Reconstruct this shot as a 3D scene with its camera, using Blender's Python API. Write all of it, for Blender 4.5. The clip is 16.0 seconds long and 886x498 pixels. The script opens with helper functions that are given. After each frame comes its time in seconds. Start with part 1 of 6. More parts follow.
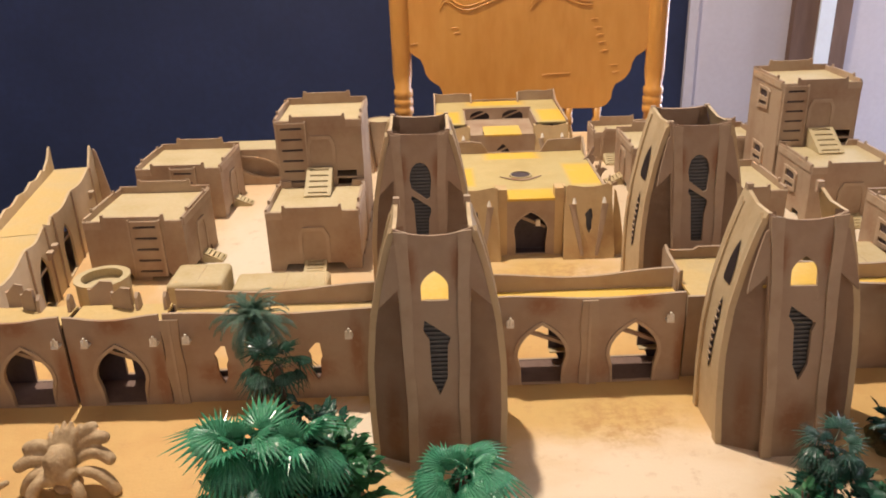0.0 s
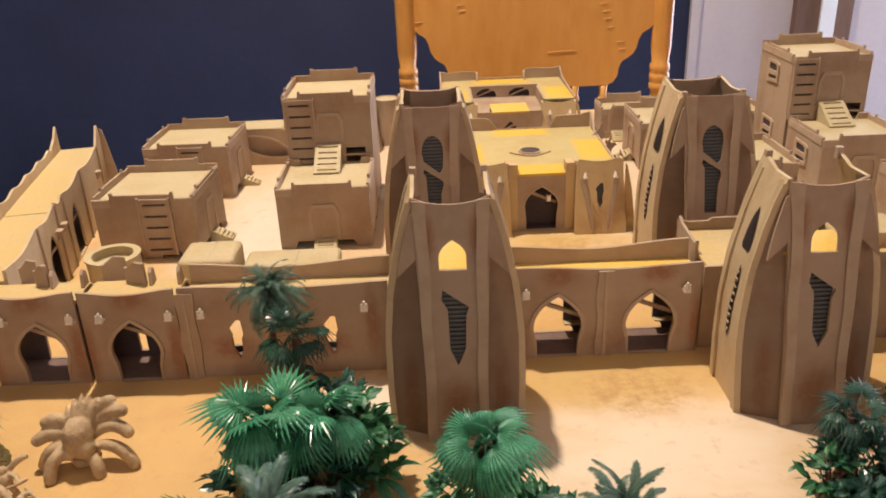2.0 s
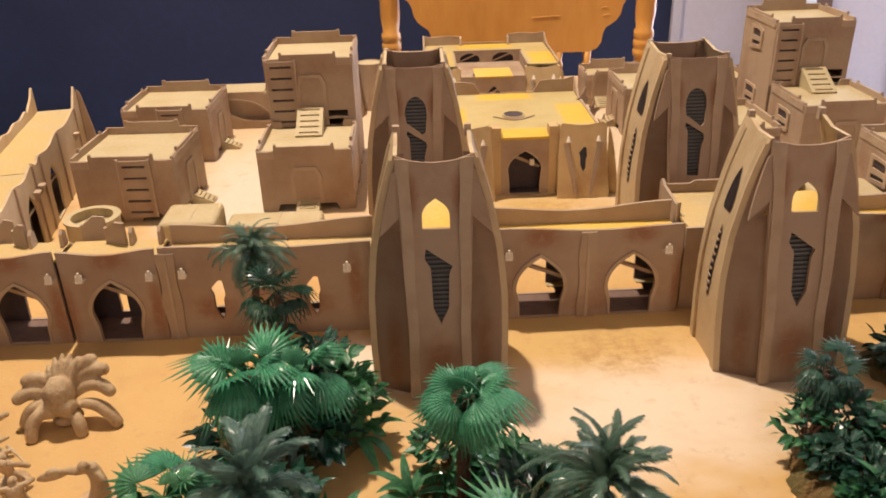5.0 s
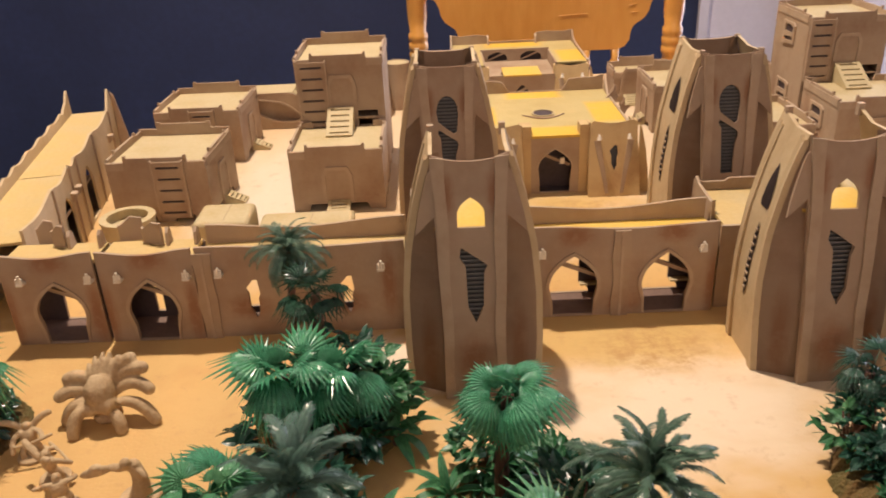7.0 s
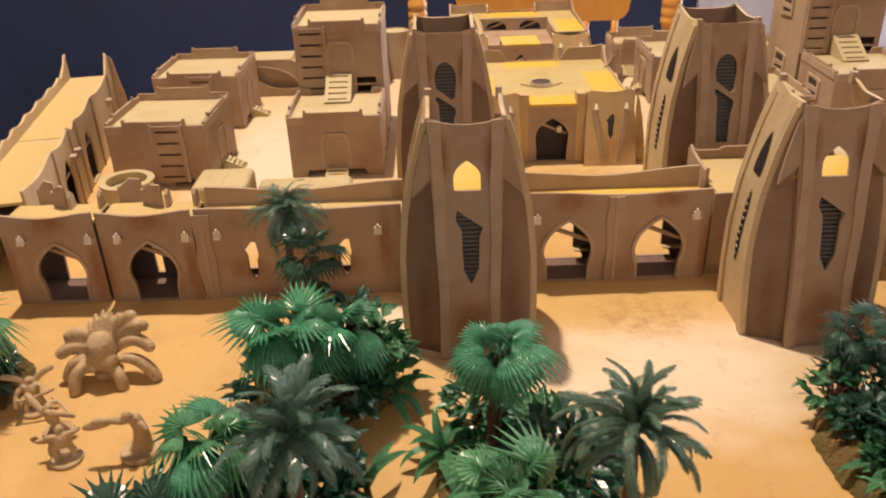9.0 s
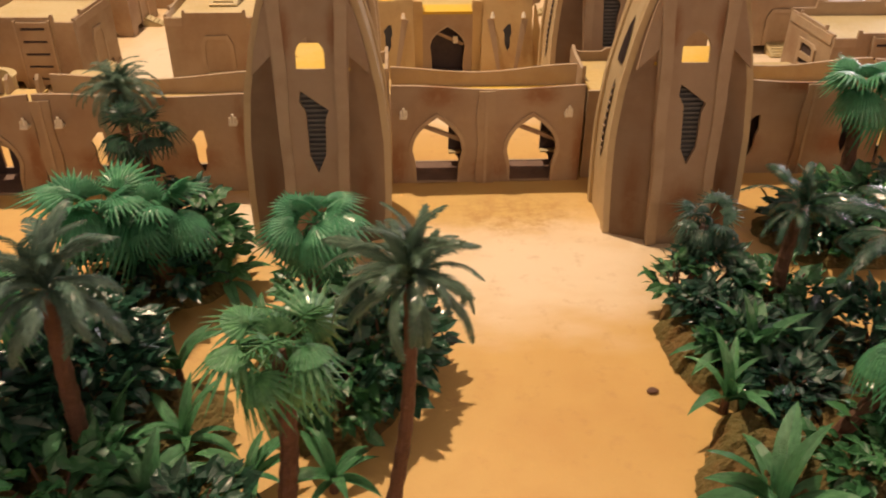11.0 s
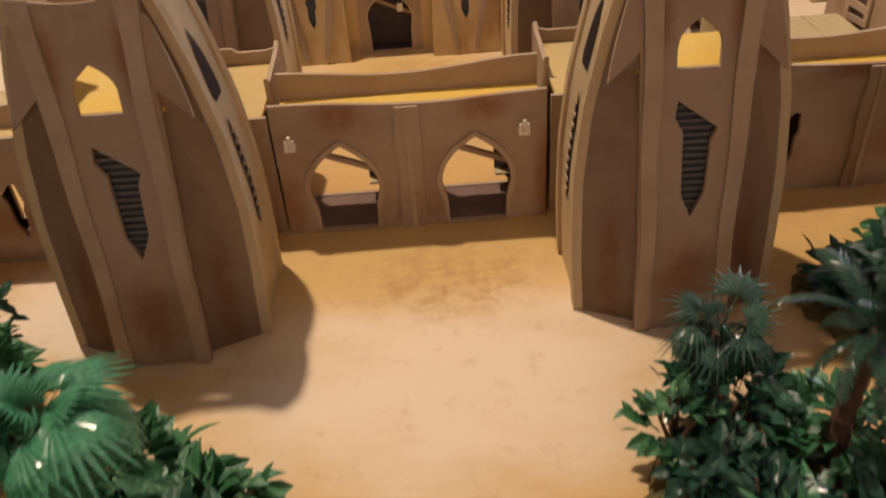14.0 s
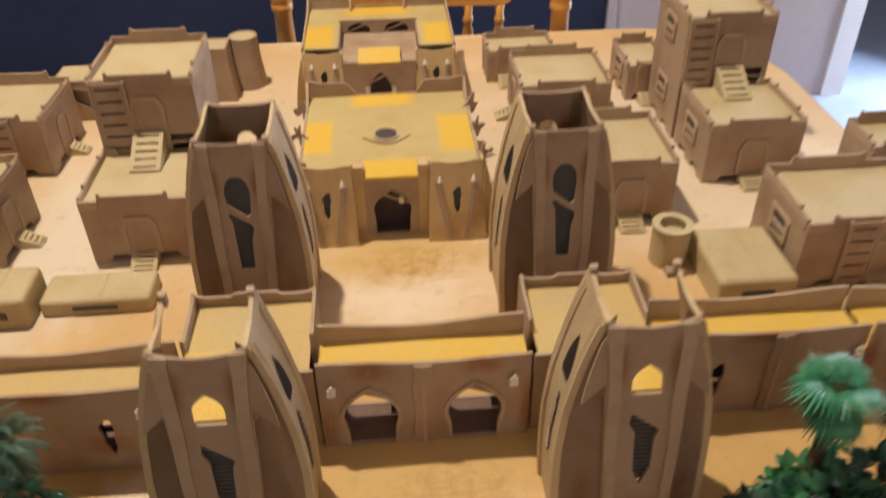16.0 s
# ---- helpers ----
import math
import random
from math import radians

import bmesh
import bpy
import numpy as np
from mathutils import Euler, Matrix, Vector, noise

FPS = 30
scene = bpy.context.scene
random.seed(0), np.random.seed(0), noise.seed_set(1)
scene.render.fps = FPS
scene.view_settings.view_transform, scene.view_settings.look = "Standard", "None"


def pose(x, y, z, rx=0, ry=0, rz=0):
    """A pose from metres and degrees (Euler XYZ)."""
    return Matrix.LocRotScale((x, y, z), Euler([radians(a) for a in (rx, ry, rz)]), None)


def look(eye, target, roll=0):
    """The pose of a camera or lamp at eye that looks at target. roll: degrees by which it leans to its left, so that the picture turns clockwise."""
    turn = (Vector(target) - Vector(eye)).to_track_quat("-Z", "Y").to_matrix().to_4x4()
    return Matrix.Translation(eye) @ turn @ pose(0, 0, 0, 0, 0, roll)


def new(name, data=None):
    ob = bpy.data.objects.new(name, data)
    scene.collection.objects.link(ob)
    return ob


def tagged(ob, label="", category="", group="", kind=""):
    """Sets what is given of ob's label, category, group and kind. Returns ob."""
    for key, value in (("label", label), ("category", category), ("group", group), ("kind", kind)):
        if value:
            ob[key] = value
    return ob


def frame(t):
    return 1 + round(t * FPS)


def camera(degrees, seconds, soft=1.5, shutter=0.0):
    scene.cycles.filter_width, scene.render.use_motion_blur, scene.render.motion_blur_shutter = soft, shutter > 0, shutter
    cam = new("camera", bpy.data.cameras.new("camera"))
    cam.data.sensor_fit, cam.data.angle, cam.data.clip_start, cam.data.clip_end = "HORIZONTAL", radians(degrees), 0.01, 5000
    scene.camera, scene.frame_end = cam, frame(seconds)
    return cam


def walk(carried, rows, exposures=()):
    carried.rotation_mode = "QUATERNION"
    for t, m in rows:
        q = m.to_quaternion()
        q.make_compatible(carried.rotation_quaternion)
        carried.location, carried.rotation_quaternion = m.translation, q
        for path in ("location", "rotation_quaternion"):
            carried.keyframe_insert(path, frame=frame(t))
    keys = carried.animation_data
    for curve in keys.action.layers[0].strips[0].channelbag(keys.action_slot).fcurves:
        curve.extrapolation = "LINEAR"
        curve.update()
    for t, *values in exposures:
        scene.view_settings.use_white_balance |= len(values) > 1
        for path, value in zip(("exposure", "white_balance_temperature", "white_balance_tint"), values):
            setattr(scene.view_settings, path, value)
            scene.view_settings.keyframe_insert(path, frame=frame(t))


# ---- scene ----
cam = camera(57.5, 16.0, soft=1.8, shutter=0.8)
PATH = [
    (0, (0.031, 0.129, 0.413), (0.04, 1.972, -0.365), -1.9),
    (0.5, (0.028, 0.133, 0.405), (0.038, 1.97, -0.384), -2.0),
    (1, (0.019, 0.13, 0.4), (0.035, 1.962, -0.403), -2.1),
    (1.5, (0.017, 0.129, 0.4), (0.029, 1.963, -0.399), -2.4),
    (2, (0.017, 0.128, 0.4), (0.025, 1.958, -0.409), -2.4),
    (2.5, (0.016, 0.126, 0.398), (0.026, 1.943, -0.437), -2.1),
    (3, (0.017, 0.125, 0.396), (0.044, 1.937, -0.45), -1.6),
    (3.5, (0.017, 0.127, 0.392), (0.061, 1.934, -0.465), -1.4),
    (4, (0.019, 0.124, 0.393), (0.068, 1.928, -0.469), -1.6),
    (6.5, (0.008, 0.126, 0.387), (0.038, 1.918, -0.501), -2.3),
    (7, (0.007, 0.124, 0.391), (-0.002, 1.923, -0.482), -2.7),
    (7.5, (0.008, 0.122, 0.389), (-0.028, 1.92, -0.485), -3.0),
    (8, (0.006, 0.116, 0.388), (-0.036, 1.905, -0.506), -2.9),
    (8.2, (0.006, 0.113, 0.389), (-0.035, 1.901, -0.508), -2.8),
    (10.3, (0.035, 0.11, 0.357), (0.112, 1.824, -0.67), -0.1),
    (10.5, (0.056, 0.108, 0.344), (0.139, 1.817, -0.692), 0.2),
    (11, (0.092, 0.11, 0.325), (0.183, 1.826, -0.698), 0.3),
    (11.5, (0.104, 0.108, 0.33), (0.19, 1.833, -0.679), -1.2),
    (12, (0.133, 0.13, 0.322), (0.281, 1.838, -0.708), -2.0),
    (12.5, (0.161, 0.2, 0.311), (0.379, 1.883, -0.747), -1.7),
    (13, (0.168, 0.249, 0.296), (0.296, 1.925, -0.788), -2.3),
    (13.5, (0.179, 0.299, 0.292), (0.224, 1.955, -0.828), -3.3),
    (14, (0.18, 0.327, 0.299), (0.184, 1.952, -0.867), -4.2),
    (14.5, (0.191, 0.354, 0.316), (0.226, 1.99, -0.833), -3.5),
    (15, (0.175, 0.364, 0.359), (0.21, 2.019, -0.763), -3.8),
    (15.5, (0.159, 0.349, 0.431), (0.215, 1.971, -0.738), -2.9),
    (16, (0.15, 0.319, 0.527), (0.263, 1.934, -0.647), -0.9),
]
EXPOSURE = [(0.0, 0.84, 6150, 13), (4.0, 0.86, 6400, 16), (8.0, 0.86, 6500, 16), (10.3, 0.74, 7500, 16), (11.2, 0.69, 8100, 19), (12.5, 0.58, 8350, 21), (13.3, 0.42, 7850, 19), (14.2, 0.32, 6650, 17), (15.5, 0.50, 6100, 11), (16.0, 0.48, 6350, 11)]
walk(cam, [(t, look(eye, target, roll)) for t, eye, target, roll in PATH], EXPOSURE)
# ---- light ----
world = bpy.data.worlds.new("world")
scene.world = world
world.use_nodes = True
wn = world.node_tree.nodes["Background"]
wn.inputs["Color"].default_value = (1.0, 0.86, 0.70, 1)
wn.inputs["Strength"].default_value = 0.16


def lamp(name, kind, m, power, colour, size, size_y=0):
    data = bpy.data.lights.new(name, kind)
    data.energy, data.color = power, colour
    if kind == "AREA":
        data.shape, data.size, data.size_y = "RECTANGLE", size, size_y or size
    else:
        data.shadow_soft_size = size
    ob = new(name, data)
    ob.matrix_world = m
    return ob


lamp("ceiling_bulb", "POINT", pose(-0.36, 1.36, 2.10), 130, (1.0, 0.86, 0.68), 0.04)
# Unseen fill light, added to brighten the faces turned to the camera.
lamp("added_fill_light", "POINT", pose(0.35, -1.85, 1.35), 13.5, (1.0, 0.84, 0.68), 0.12)
lamp("doorway_daylight", "AREA", look((2.3, 2.75, 0.35), (0.7, 1.6, 0.15)), 40, (0.78, 0.84, 1.0), 0.8, 1.8)

# ---- materials ----


def principled(name):
    mat = bpy.data.materials.new(name)
    mat.use_nodes = True
    nt = mat.node_tree
    return mat, nt, nt.nodes["Principled BSDF"]


def node(nt, kind, **values):
    n = nt.nodes.new(kind)
    for key, value in values.items():
        n.inputs[key].default_value = value
    return n


def mixed(nt, fac, a, b):
    n = nt.nodes.new("ShaderNodeMix")
    n.data_type = "RGBA"
    nt.links.new(fac, n.inputs["Factor"])
    for socket, value in (("A", a), ("B", b)):
        slot = [s for s in n.inputs if s.name == socket and s.type == "RGBA"][0]
        if isinstance(value, tuple):
            slot.default_value = (*value, 1)
        else:
            nt.links.new(value, slot)
    return [s for s in n.outputs if s.type == "RGBA"][0]


def blotch(nt, scale, lo, hi, detail=4.0, rough=0.55, space="Object", stretch=(1, 1, 1)):
    co = nt.nodes.new("ShaderNodeTexCoord")
    mp = nt.nodes.new("ShaderNodeMapping")
    mp.inputs["Scale"].default_value = stretch
    nt.links.new(co.outputs[space], mp.inputs["Vector"])
    n = node(nt, "ShaderNodeTexNoise", Scale=scale, Detail=detail, Roughness=rough)
    nt.links.new(mp.outputs["Vector"], n.inputs["Vector"])
    r = nt.nodes.new("ShaderNodeMapRange")
    r.inputs["From Min"].default_value, r.inputs["From Max"].default_value = lo, hi
    nt.links.new(n.outputs["Fac"], r.inputs["Value"])
    return r.outputs["Result"]


def relief(nt, bsdf, height, strength, distance=0.001):
    b = nt.nodes.new("ShaderNodeBump")
    b.inputs["Strength"].default_value, b.inputs["Distance"].default_value = strength, distance
    nt.links.new(height, b.inputs["Height"])
    nt.links.new(b.outputs["Normal"], bsdf.inputs["Normal"])


def surface(name, colours, rough=0.7, scales=(25, 180), window=(0.38, 0.66), bump=0.25, metal=0.0, sheen=0.5, stretch=(1, 1, 1), space="Object", fleck=0.45):
    """Three colours: the body, the larger stains and the fine grain."""
    mat, nt, bsdf = principled(name)
    stain = blotch(nt, scales[0], *window, space=space, stretch=stretch)
    grain = blotch(nt, scales[1], 0.35, 0.7, space=space, stretch=stretch)
    first = mixed(nt, stain, colours[0], colours[1])
    half = nt.nodes.new("ShaderNodeMath")
    half.operation = "MULTIPLY"
    half.inputs[1].default_value = fleck
    nt.links.new(grain, half.inputs[0])
    nt.links.new(mixed(nt, half.outputs[0], first, colours[2]), bsdf.inputs["Base Color"])
    bsdf.inputs["Roughness"].default_value = rough
    bsdf.inputs["Metallic"].default_value = metal
    bsdf.inputs["Specular IOR Level"].default_value = sheen
    relief(nt, bsdf, grain, bump)
    return mat


MDF = surface("painted_mdf", ((0.415, 0.302, 0.200), (0.310, 0.190, 0.115), (0.470, 0.357, 0.245)), 0.75, (17, 200), (0.43, 0.70), 0.10, fleck=0.22)
PYLON_PAINT = surface("pylon_paint", ((0.56, 0.395, 0.190), (0.40, 0.235, 0.10), (0.62, 0.45, 0.22)), 0.72, (24, 200), (0.45, 0.75), 0.10, fleck=0.22)
MDF_RIB = surface("painted_mdf_strip", ((0.450, 0.332, 0.225), (0.365, 0.245, 0.155), (0.505, 0.390, 0.27)), 0.72, (26, 200), (0.45, 0.75), 0.10, fleck=0.22)
# Pale side paint, lightened further to hold the lamplight on these faces.
LIT_SIDE = surface("lit_side_paint", ((0.56, 0.425, 0.250), (0.46, 0.325, 0.175), (0.62, 0.485, 0.30)), 0.72, (26, 200), (0.45, 0.75), 0.10, fleck=0.22)
CREAM = surface("cream_roof_paint", ((0.505, 0.405, 0.225), (0.450, 0.340, 0.160), (0.56, 0.465, 0.29)), 0.7, (20, 220), (0.4, 0.7), 0.2)
YELLOW = surface("yellow_roof_paint", ((0.68, 0.44, 0.065), (0.62, 0.45, 0.16), (0.72, 0.51, 0.13)), 0.65, (22, 220), (0.42, 0.75), 0.2)
# Brown that holds the shadow on the floor inside the walls.
INNER_SHADE = surface("shade_toned_inner_board", ((0.17, 0.105, 0.080), (0.13, 0.078, 0.060), (0.21, 0.135, 0.10)), 0.8, (40, 200), (0.4, 0.7), 0.1)
GRILLE_BAR = surface("grey_grille_bar", ((0.125, 0.120, 0.116), (0.095, 0.092, 0.090), (0.155, 0.150, 0.146)), 0.55, (40, 200), (0.4, 0.7), 0.15)
# Near-black for sheets that stand for the shade inside openings.
OPENING_SHADE = surface("dark_opening_shade", ((0.065, 0.044, 0.046), (0.05, 0.034, 0.036), (0.085, 0.06, 0.06)), 0.7, (40, 200), (0.4, 0.7), 0.1)
GRILLE = surface("dark_grille", ((0.060, 0.058, 0.060), (0.045, 0.044, 0.046), (0.080, 0.078, 0.080)), 0.6, (40, 200), (0.4, 0.7), 0.15)
LANTERN = surface("pale_lantern_paint", ((0.82, 0.74, 0.60), (0.74, 0.63, 0.48), (0.86, 0.80, 0.70)), 0.5, (60, 300), (0.4, 0.7), 0.1)
SANDWALK = surface("sandy_walk_paint", ((0.55, 0.385, 0.145), (0.50, 0.385, 0.20), (0.60, 0.45, 0.20)), 0.7, (18, 220), (0.4, 0.72), 0.2)
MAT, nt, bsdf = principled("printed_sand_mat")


def spot(nt, x, y, rx, ry, face=False, ragged=1.0):
    """A soft round patch of paint or print."""
    co = nt.nodes.new("ShaderNodeTexCoord")
    mp = nt.nodes.new("ShaderNodeMapping")
    mp.inputs["Location"].default_value = (-x / rx, 0, -y / ry) if face else (-x / rx, -y / ry, 0)
    mp.inputs["Scale"].default_value = (1 / rx, 0, 1 / ry) if face else (1 / rx, 1 / ry, 0)
    nt.links.new(co.outputs["Object"], mp.inputs["Vector"])
    wob = node(nt, "ShaderNodeTexNoise", Scale=3.0, Detail=3.0)
    nt.links.new(mp.outputs["Vector"], wob.inputs["Vector"])
    ln = nt.nodes.new("ShaderNodeVectorMath")
    ln.operation = "LENGTH"
    nt.links.new(mp.outputs["Vector"], ln.inputs[0])
    add = nt.nodes.new("ShaderNodeMath")
    add.operation = "ADD"
    nt.links.new(ln.outputs["Value"], add.inputs[0])
    soft = nt.nodes.new("ShaderNodeMath")
    soft.operation = "MULTIPLY_ADD"
    soft.inputs[1].default_value, soft.inputs[2].default_value = ragged, 0.5 * (1 - ragged)
    nt.links.new(wob.outputs["Fac"], soft.inputs[0])
    nt.links.new(soft.outputs[0], add.inputs[1])
    r = nt.nodes.new("ShaderNodeMapRange")
    r.interpolation_type = "SMOOTHSTEP"
    r.inputs["From Min"].default_value, r.inputs["From Max"].default_value = 0.7, 1.7
    r.inputs["To Min"].default_value, r.inputs["To Max"].default_value = 1, 0
    nt.links.new(add.outputs[0], r.inputs["Value"])
    return r.outputs["Result"]


body = mixed(nt, blotch(nt, 7, 0.35, 0.68), (0.62, 0.395, 0.148), (0.56, 0.338, 0.118))
body = mixed(nt, blotch(nt, 16, 0.50, 0.85), body, (0.53, 0.300, 0.106))
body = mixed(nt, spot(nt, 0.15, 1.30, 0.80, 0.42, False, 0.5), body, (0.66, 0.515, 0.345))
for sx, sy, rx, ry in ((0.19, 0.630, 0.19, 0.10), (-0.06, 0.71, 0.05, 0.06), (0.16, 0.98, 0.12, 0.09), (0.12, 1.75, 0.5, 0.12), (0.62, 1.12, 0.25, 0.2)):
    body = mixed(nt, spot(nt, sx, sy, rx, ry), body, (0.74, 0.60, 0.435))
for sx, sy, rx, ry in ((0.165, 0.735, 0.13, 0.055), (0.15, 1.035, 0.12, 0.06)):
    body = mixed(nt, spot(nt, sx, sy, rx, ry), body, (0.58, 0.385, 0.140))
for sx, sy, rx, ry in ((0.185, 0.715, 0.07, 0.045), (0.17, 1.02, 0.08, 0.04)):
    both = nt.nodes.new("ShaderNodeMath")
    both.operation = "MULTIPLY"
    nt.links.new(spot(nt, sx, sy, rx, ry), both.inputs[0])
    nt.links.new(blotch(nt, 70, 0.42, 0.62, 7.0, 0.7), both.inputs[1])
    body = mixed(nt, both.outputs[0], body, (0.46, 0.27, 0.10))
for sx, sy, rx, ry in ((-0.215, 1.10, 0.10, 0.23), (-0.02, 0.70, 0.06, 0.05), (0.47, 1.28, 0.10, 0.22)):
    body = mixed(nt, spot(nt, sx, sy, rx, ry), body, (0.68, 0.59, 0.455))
fine = blotch(nt, 330, 0.35, 0.7)
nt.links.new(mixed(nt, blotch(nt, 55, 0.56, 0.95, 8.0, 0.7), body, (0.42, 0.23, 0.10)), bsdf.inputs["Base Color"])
bsdf.inputs["Roughness"].default_value = 0.62
bsdf.inputs["Specular IOR Level"].default_value = 0.35
relief(nt, bsdf, fine, 0.15)



def square_spot(nt, x, y, half_x, half_y):
    """A masked, nearly square patch of sprayed paint with a soft edge."""
    co = nt.nodes.new("ShaderNodeTexCoord")
    mp = nt.nodes.new("ShaderNodeMapping")
    mp.inputs["Location"].default_value = (-x / half_x, -y / half_y, 0)
    mp.inputs["Scale"].default_value = (1 / half_x, 1 / half_y, 0)
    nt.links.new(co.outputs["Object"], mp.inputs["Vector"])
    flat = nt.nodes.new("ShaderNodeVectorMath")
    flat.operation = "ABSOLUTE"
    nt.links.new(mp.outputs["Vector"], flat.inputs[0])
    axes = nt.nodes.new("ShaderNodeSeparateXYZ")
    nt.links.new(flat.outputs["Vector"], axes.inputs["Vector"])
    far = nt.nodes.new("ShaderNodeMath")
    far.operation = "MAXIMUM"
    nt.links.new(axes.outputs["X"], far.inputs[0])
    nt.links.new(axes.outputs["Y"], far.inputs[1])
    r = nt.nodes.new("ShaderNodeMapRange")
    r.interpolation_type = "SMOOTHSTEP"
    r.inputs["From Min"].default_value, r.inputs["From Max"].default_value = 0.72, 1.18
    r.inputs["To Min"].default_value, r.inputs["To Max"].default_value = 1, 0
    nt.links.new(far.outputs[0], r.inputs["Value"])
    return r.outputs["Result"]


def sprayed_roof(name, spots):
    """Cream roof paint with soft sprayed patches of yellow."""
    mat, nt, bsdf = principled(name)
    body = mixed(nt, blotch(nt, 20, 0.4, 0.7), (0.50, 0.39, 0.165), (0.45, 0.335, 0.130))
    for sx, sy, rx, ry in spots:
        body = mixed(nt, square_spot(nt, sx, sy, rx, ry), body, (0.66, 0.415, 0.045))
    grain = blotch(nt, 220, 0.35, 0.7)
    nt.links.new(mixed(nt, blotch(nt, 70, 0.55, 1.1), body, (0.56, 0.41, 0.17)), bsdf.inputs["Base Color"])
    bsdf.inputs["Roughness"].default_value = 0.68
    relief(nt, bsdf, grain, 0.2)
    return mat


def sprayed_wall(name, spots, colour=(0.285, 0.140, 0.072)):
    """Tan paint with soft red-brown sprayed patches, placed across a face and up it."""
    mat, nt, bsdf = principled(name)
    body = mixed(nt, blotch(nt, 17, 0.43, 0.72), (0.400, 0.288, 0.196), (0.315, 0.195, 0.120))
    for sx, sz, rx, rz in spots:
        body = mixed(nt, spot(nt, sx, sz, rx, rz, True, 0.55), body, colour)
    grain = blotch(nt, 200, 0.35, 0.7)
    nt.links.new(mixed(nt, blotch(nt, 90, 0.52, 0.95), body, (0.44, 0.315, 0.210)), bsdf.inputs["Base Color"])
    bsdf.inputs["Roughness"].default_value = 0.75
    relief(nt, bsdf, grain, 0.1)
    return mat


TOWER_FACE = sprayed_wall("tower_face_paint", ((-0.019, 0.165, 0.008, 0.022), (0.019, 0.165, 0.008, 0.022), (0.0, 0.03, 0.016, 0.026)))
TOWER_WING = sprayed_wall("tower_wing_paint", ((-0.036, 0.03, 0.008, 0.05), (0.036, 0.03, 0.008, 0.05)), (0.33, 0.185, 0.105))
GATE_FACE = sprayed_wall("gate_wall_paint", ((0.0415, 0.083, 0.020, 0.012), (0.1305, 0.083, 0.020, 0.012), (0.005, 0.02, 0.010, 0.03), (0.086, 0.012, 0.018, 0.012), (0.168, 0.03, 0.008, 0.04)))
SLIT_FACE = sprayed_wall("slit_wall_paint", ((0.042, 0.03, 0.022, 0.014), (0.130, 0.03, 0.022, 0.014), (0.09, 0.085, 0.03, 0.008), (0.005, 0.05, 0.008, 0.04), (0.17, 0.05, 0.008, 0.04)))
ARCH_FACE = sprayed_wall("arch_wall_paint", ((0.045, 0.083, 0.020, 0.011), (0.002, 0.03, 0.008, 0.04), (0.08, 0.03, 0.008, 0.04)))
HALL_ROOF = sprayed_roof("hall_roof_paint", ((0, 0.036, 0.034, 0.025), (-0.086, 0.119, 0.020, 0.041), (0.080, 0.119, 0.021, 0.048), (-0.006, 0.216, 0.040, 0.020)))
KEEP_ROOF = sprayed_roof("keep_roof_paint", ((-0.088, 0.085, 0.022, 0.042), (0.088, 0.085, 0.022, 0.042), (0, 0.186, 0.050, 0.020)))
NAVY = surface("navy_wall_paint", ((0.013, 0.018, 0.052), (0.019, 0.026, 0.072), (0.009, 0.013, 0.036)), 0.6, (3, 40), (0.4, 0.7), 0.15)
MAUVE = surface("mauve_wall_paint", ((0.50, 0.425, 0.415), (0.46, 0.385, 0.375), (0.54, 0.465, 0.455)), 0.7, (3, 60), (0.4, 0.7), 0.1)
WHITE = surface("white_trim_paint", ((0.78, 0.77, 0.76), (0.72, 0.70, 0.68), (0.8, 0.8, 0.8)), 0.5, (8, 90), (0.4, 0.7), 0.1)
CEIL = surface("ceiling_paint", ((0.62, 0.57, 0.51), (0.58, 0.53, 0.48), (0.66, 0.61, 0.55)), 0.8, (4, 60), (0.4, 0.7), 0.1)
FLOOR = surface("pale_blue_floor", ((0.36, 0.45, 0.60), (0.31, 0.40, 0.55), (0.42, 0.5, 0.64)), 0.5, (5, 90), (0.4, 0.7), 0.1)
OAK = surface("varnished_oak", ((0.64, 0.315, 0.068), (0.56, 0.250, 0.048), (0.72, 0.38, 0.10)), 0.32, (9, 60), (0.35, 0.7), 0.12, stretch=(1, 1, 0.25))
BROWN = surface("brown_door_stain", ((0.16, 0.085, 0.05), (0.12, 0.06, 0.035), (0.2, 0.11, 0.07)), 0.5, (10, 70), (0.4, 0.7), 0.1, stretch=(1, 1, 0.2))
TABLEWOOD = surface("dark_table_wood", ((0.14, 0.075, 0.035), (0.10, 0.05, 0.022), (0.18, 0.1, 0.05)), 0.4, (6, 80), (0.4, 0.7), 0.1, stretch=(0.2, 1, 1))

# ---- building helpers ----
from mathutils.geometry import tessellate_polygon


def link_mesh(name, bm, material, parent=None, label=""):
    me = bpy.data.meshes.new(name)
    bm.to_mesh(me)
    bm.free()
    me.materials.append(material)
    ob = new(name, me)
    ob.parent = parent
    return tagged(ob, label)


def part(name, bm, material, parent, label=""):
    return link_mesh(name, bm, material, parent, label)


def thing(name, m, label, category, group="", kind=""):
    ob = new(name)
    ob.empty_display_size = 0.02
    ob.matrix_world = m
    return tagged(ob, label, category, group, kind)


def box(bm, x0, x1, y0, y1, z0, z1, m=None):
    out = bmesh.ops.create_cube(bm, size=1)
    for v in out["verts"]:
        v.co = Vector((x0 + (v.co.x + 0.5) * (x1 - x0), y0 + (v.co.y + 0.5) * (y1 - y0), z0 + (v.co.z + 0.5) * (z1 - z0)))
        if m:
            v.co = m @ v.co
    return bm


def slab(*args, m=None):
    return box(bmesh.new(), *args, m=m)


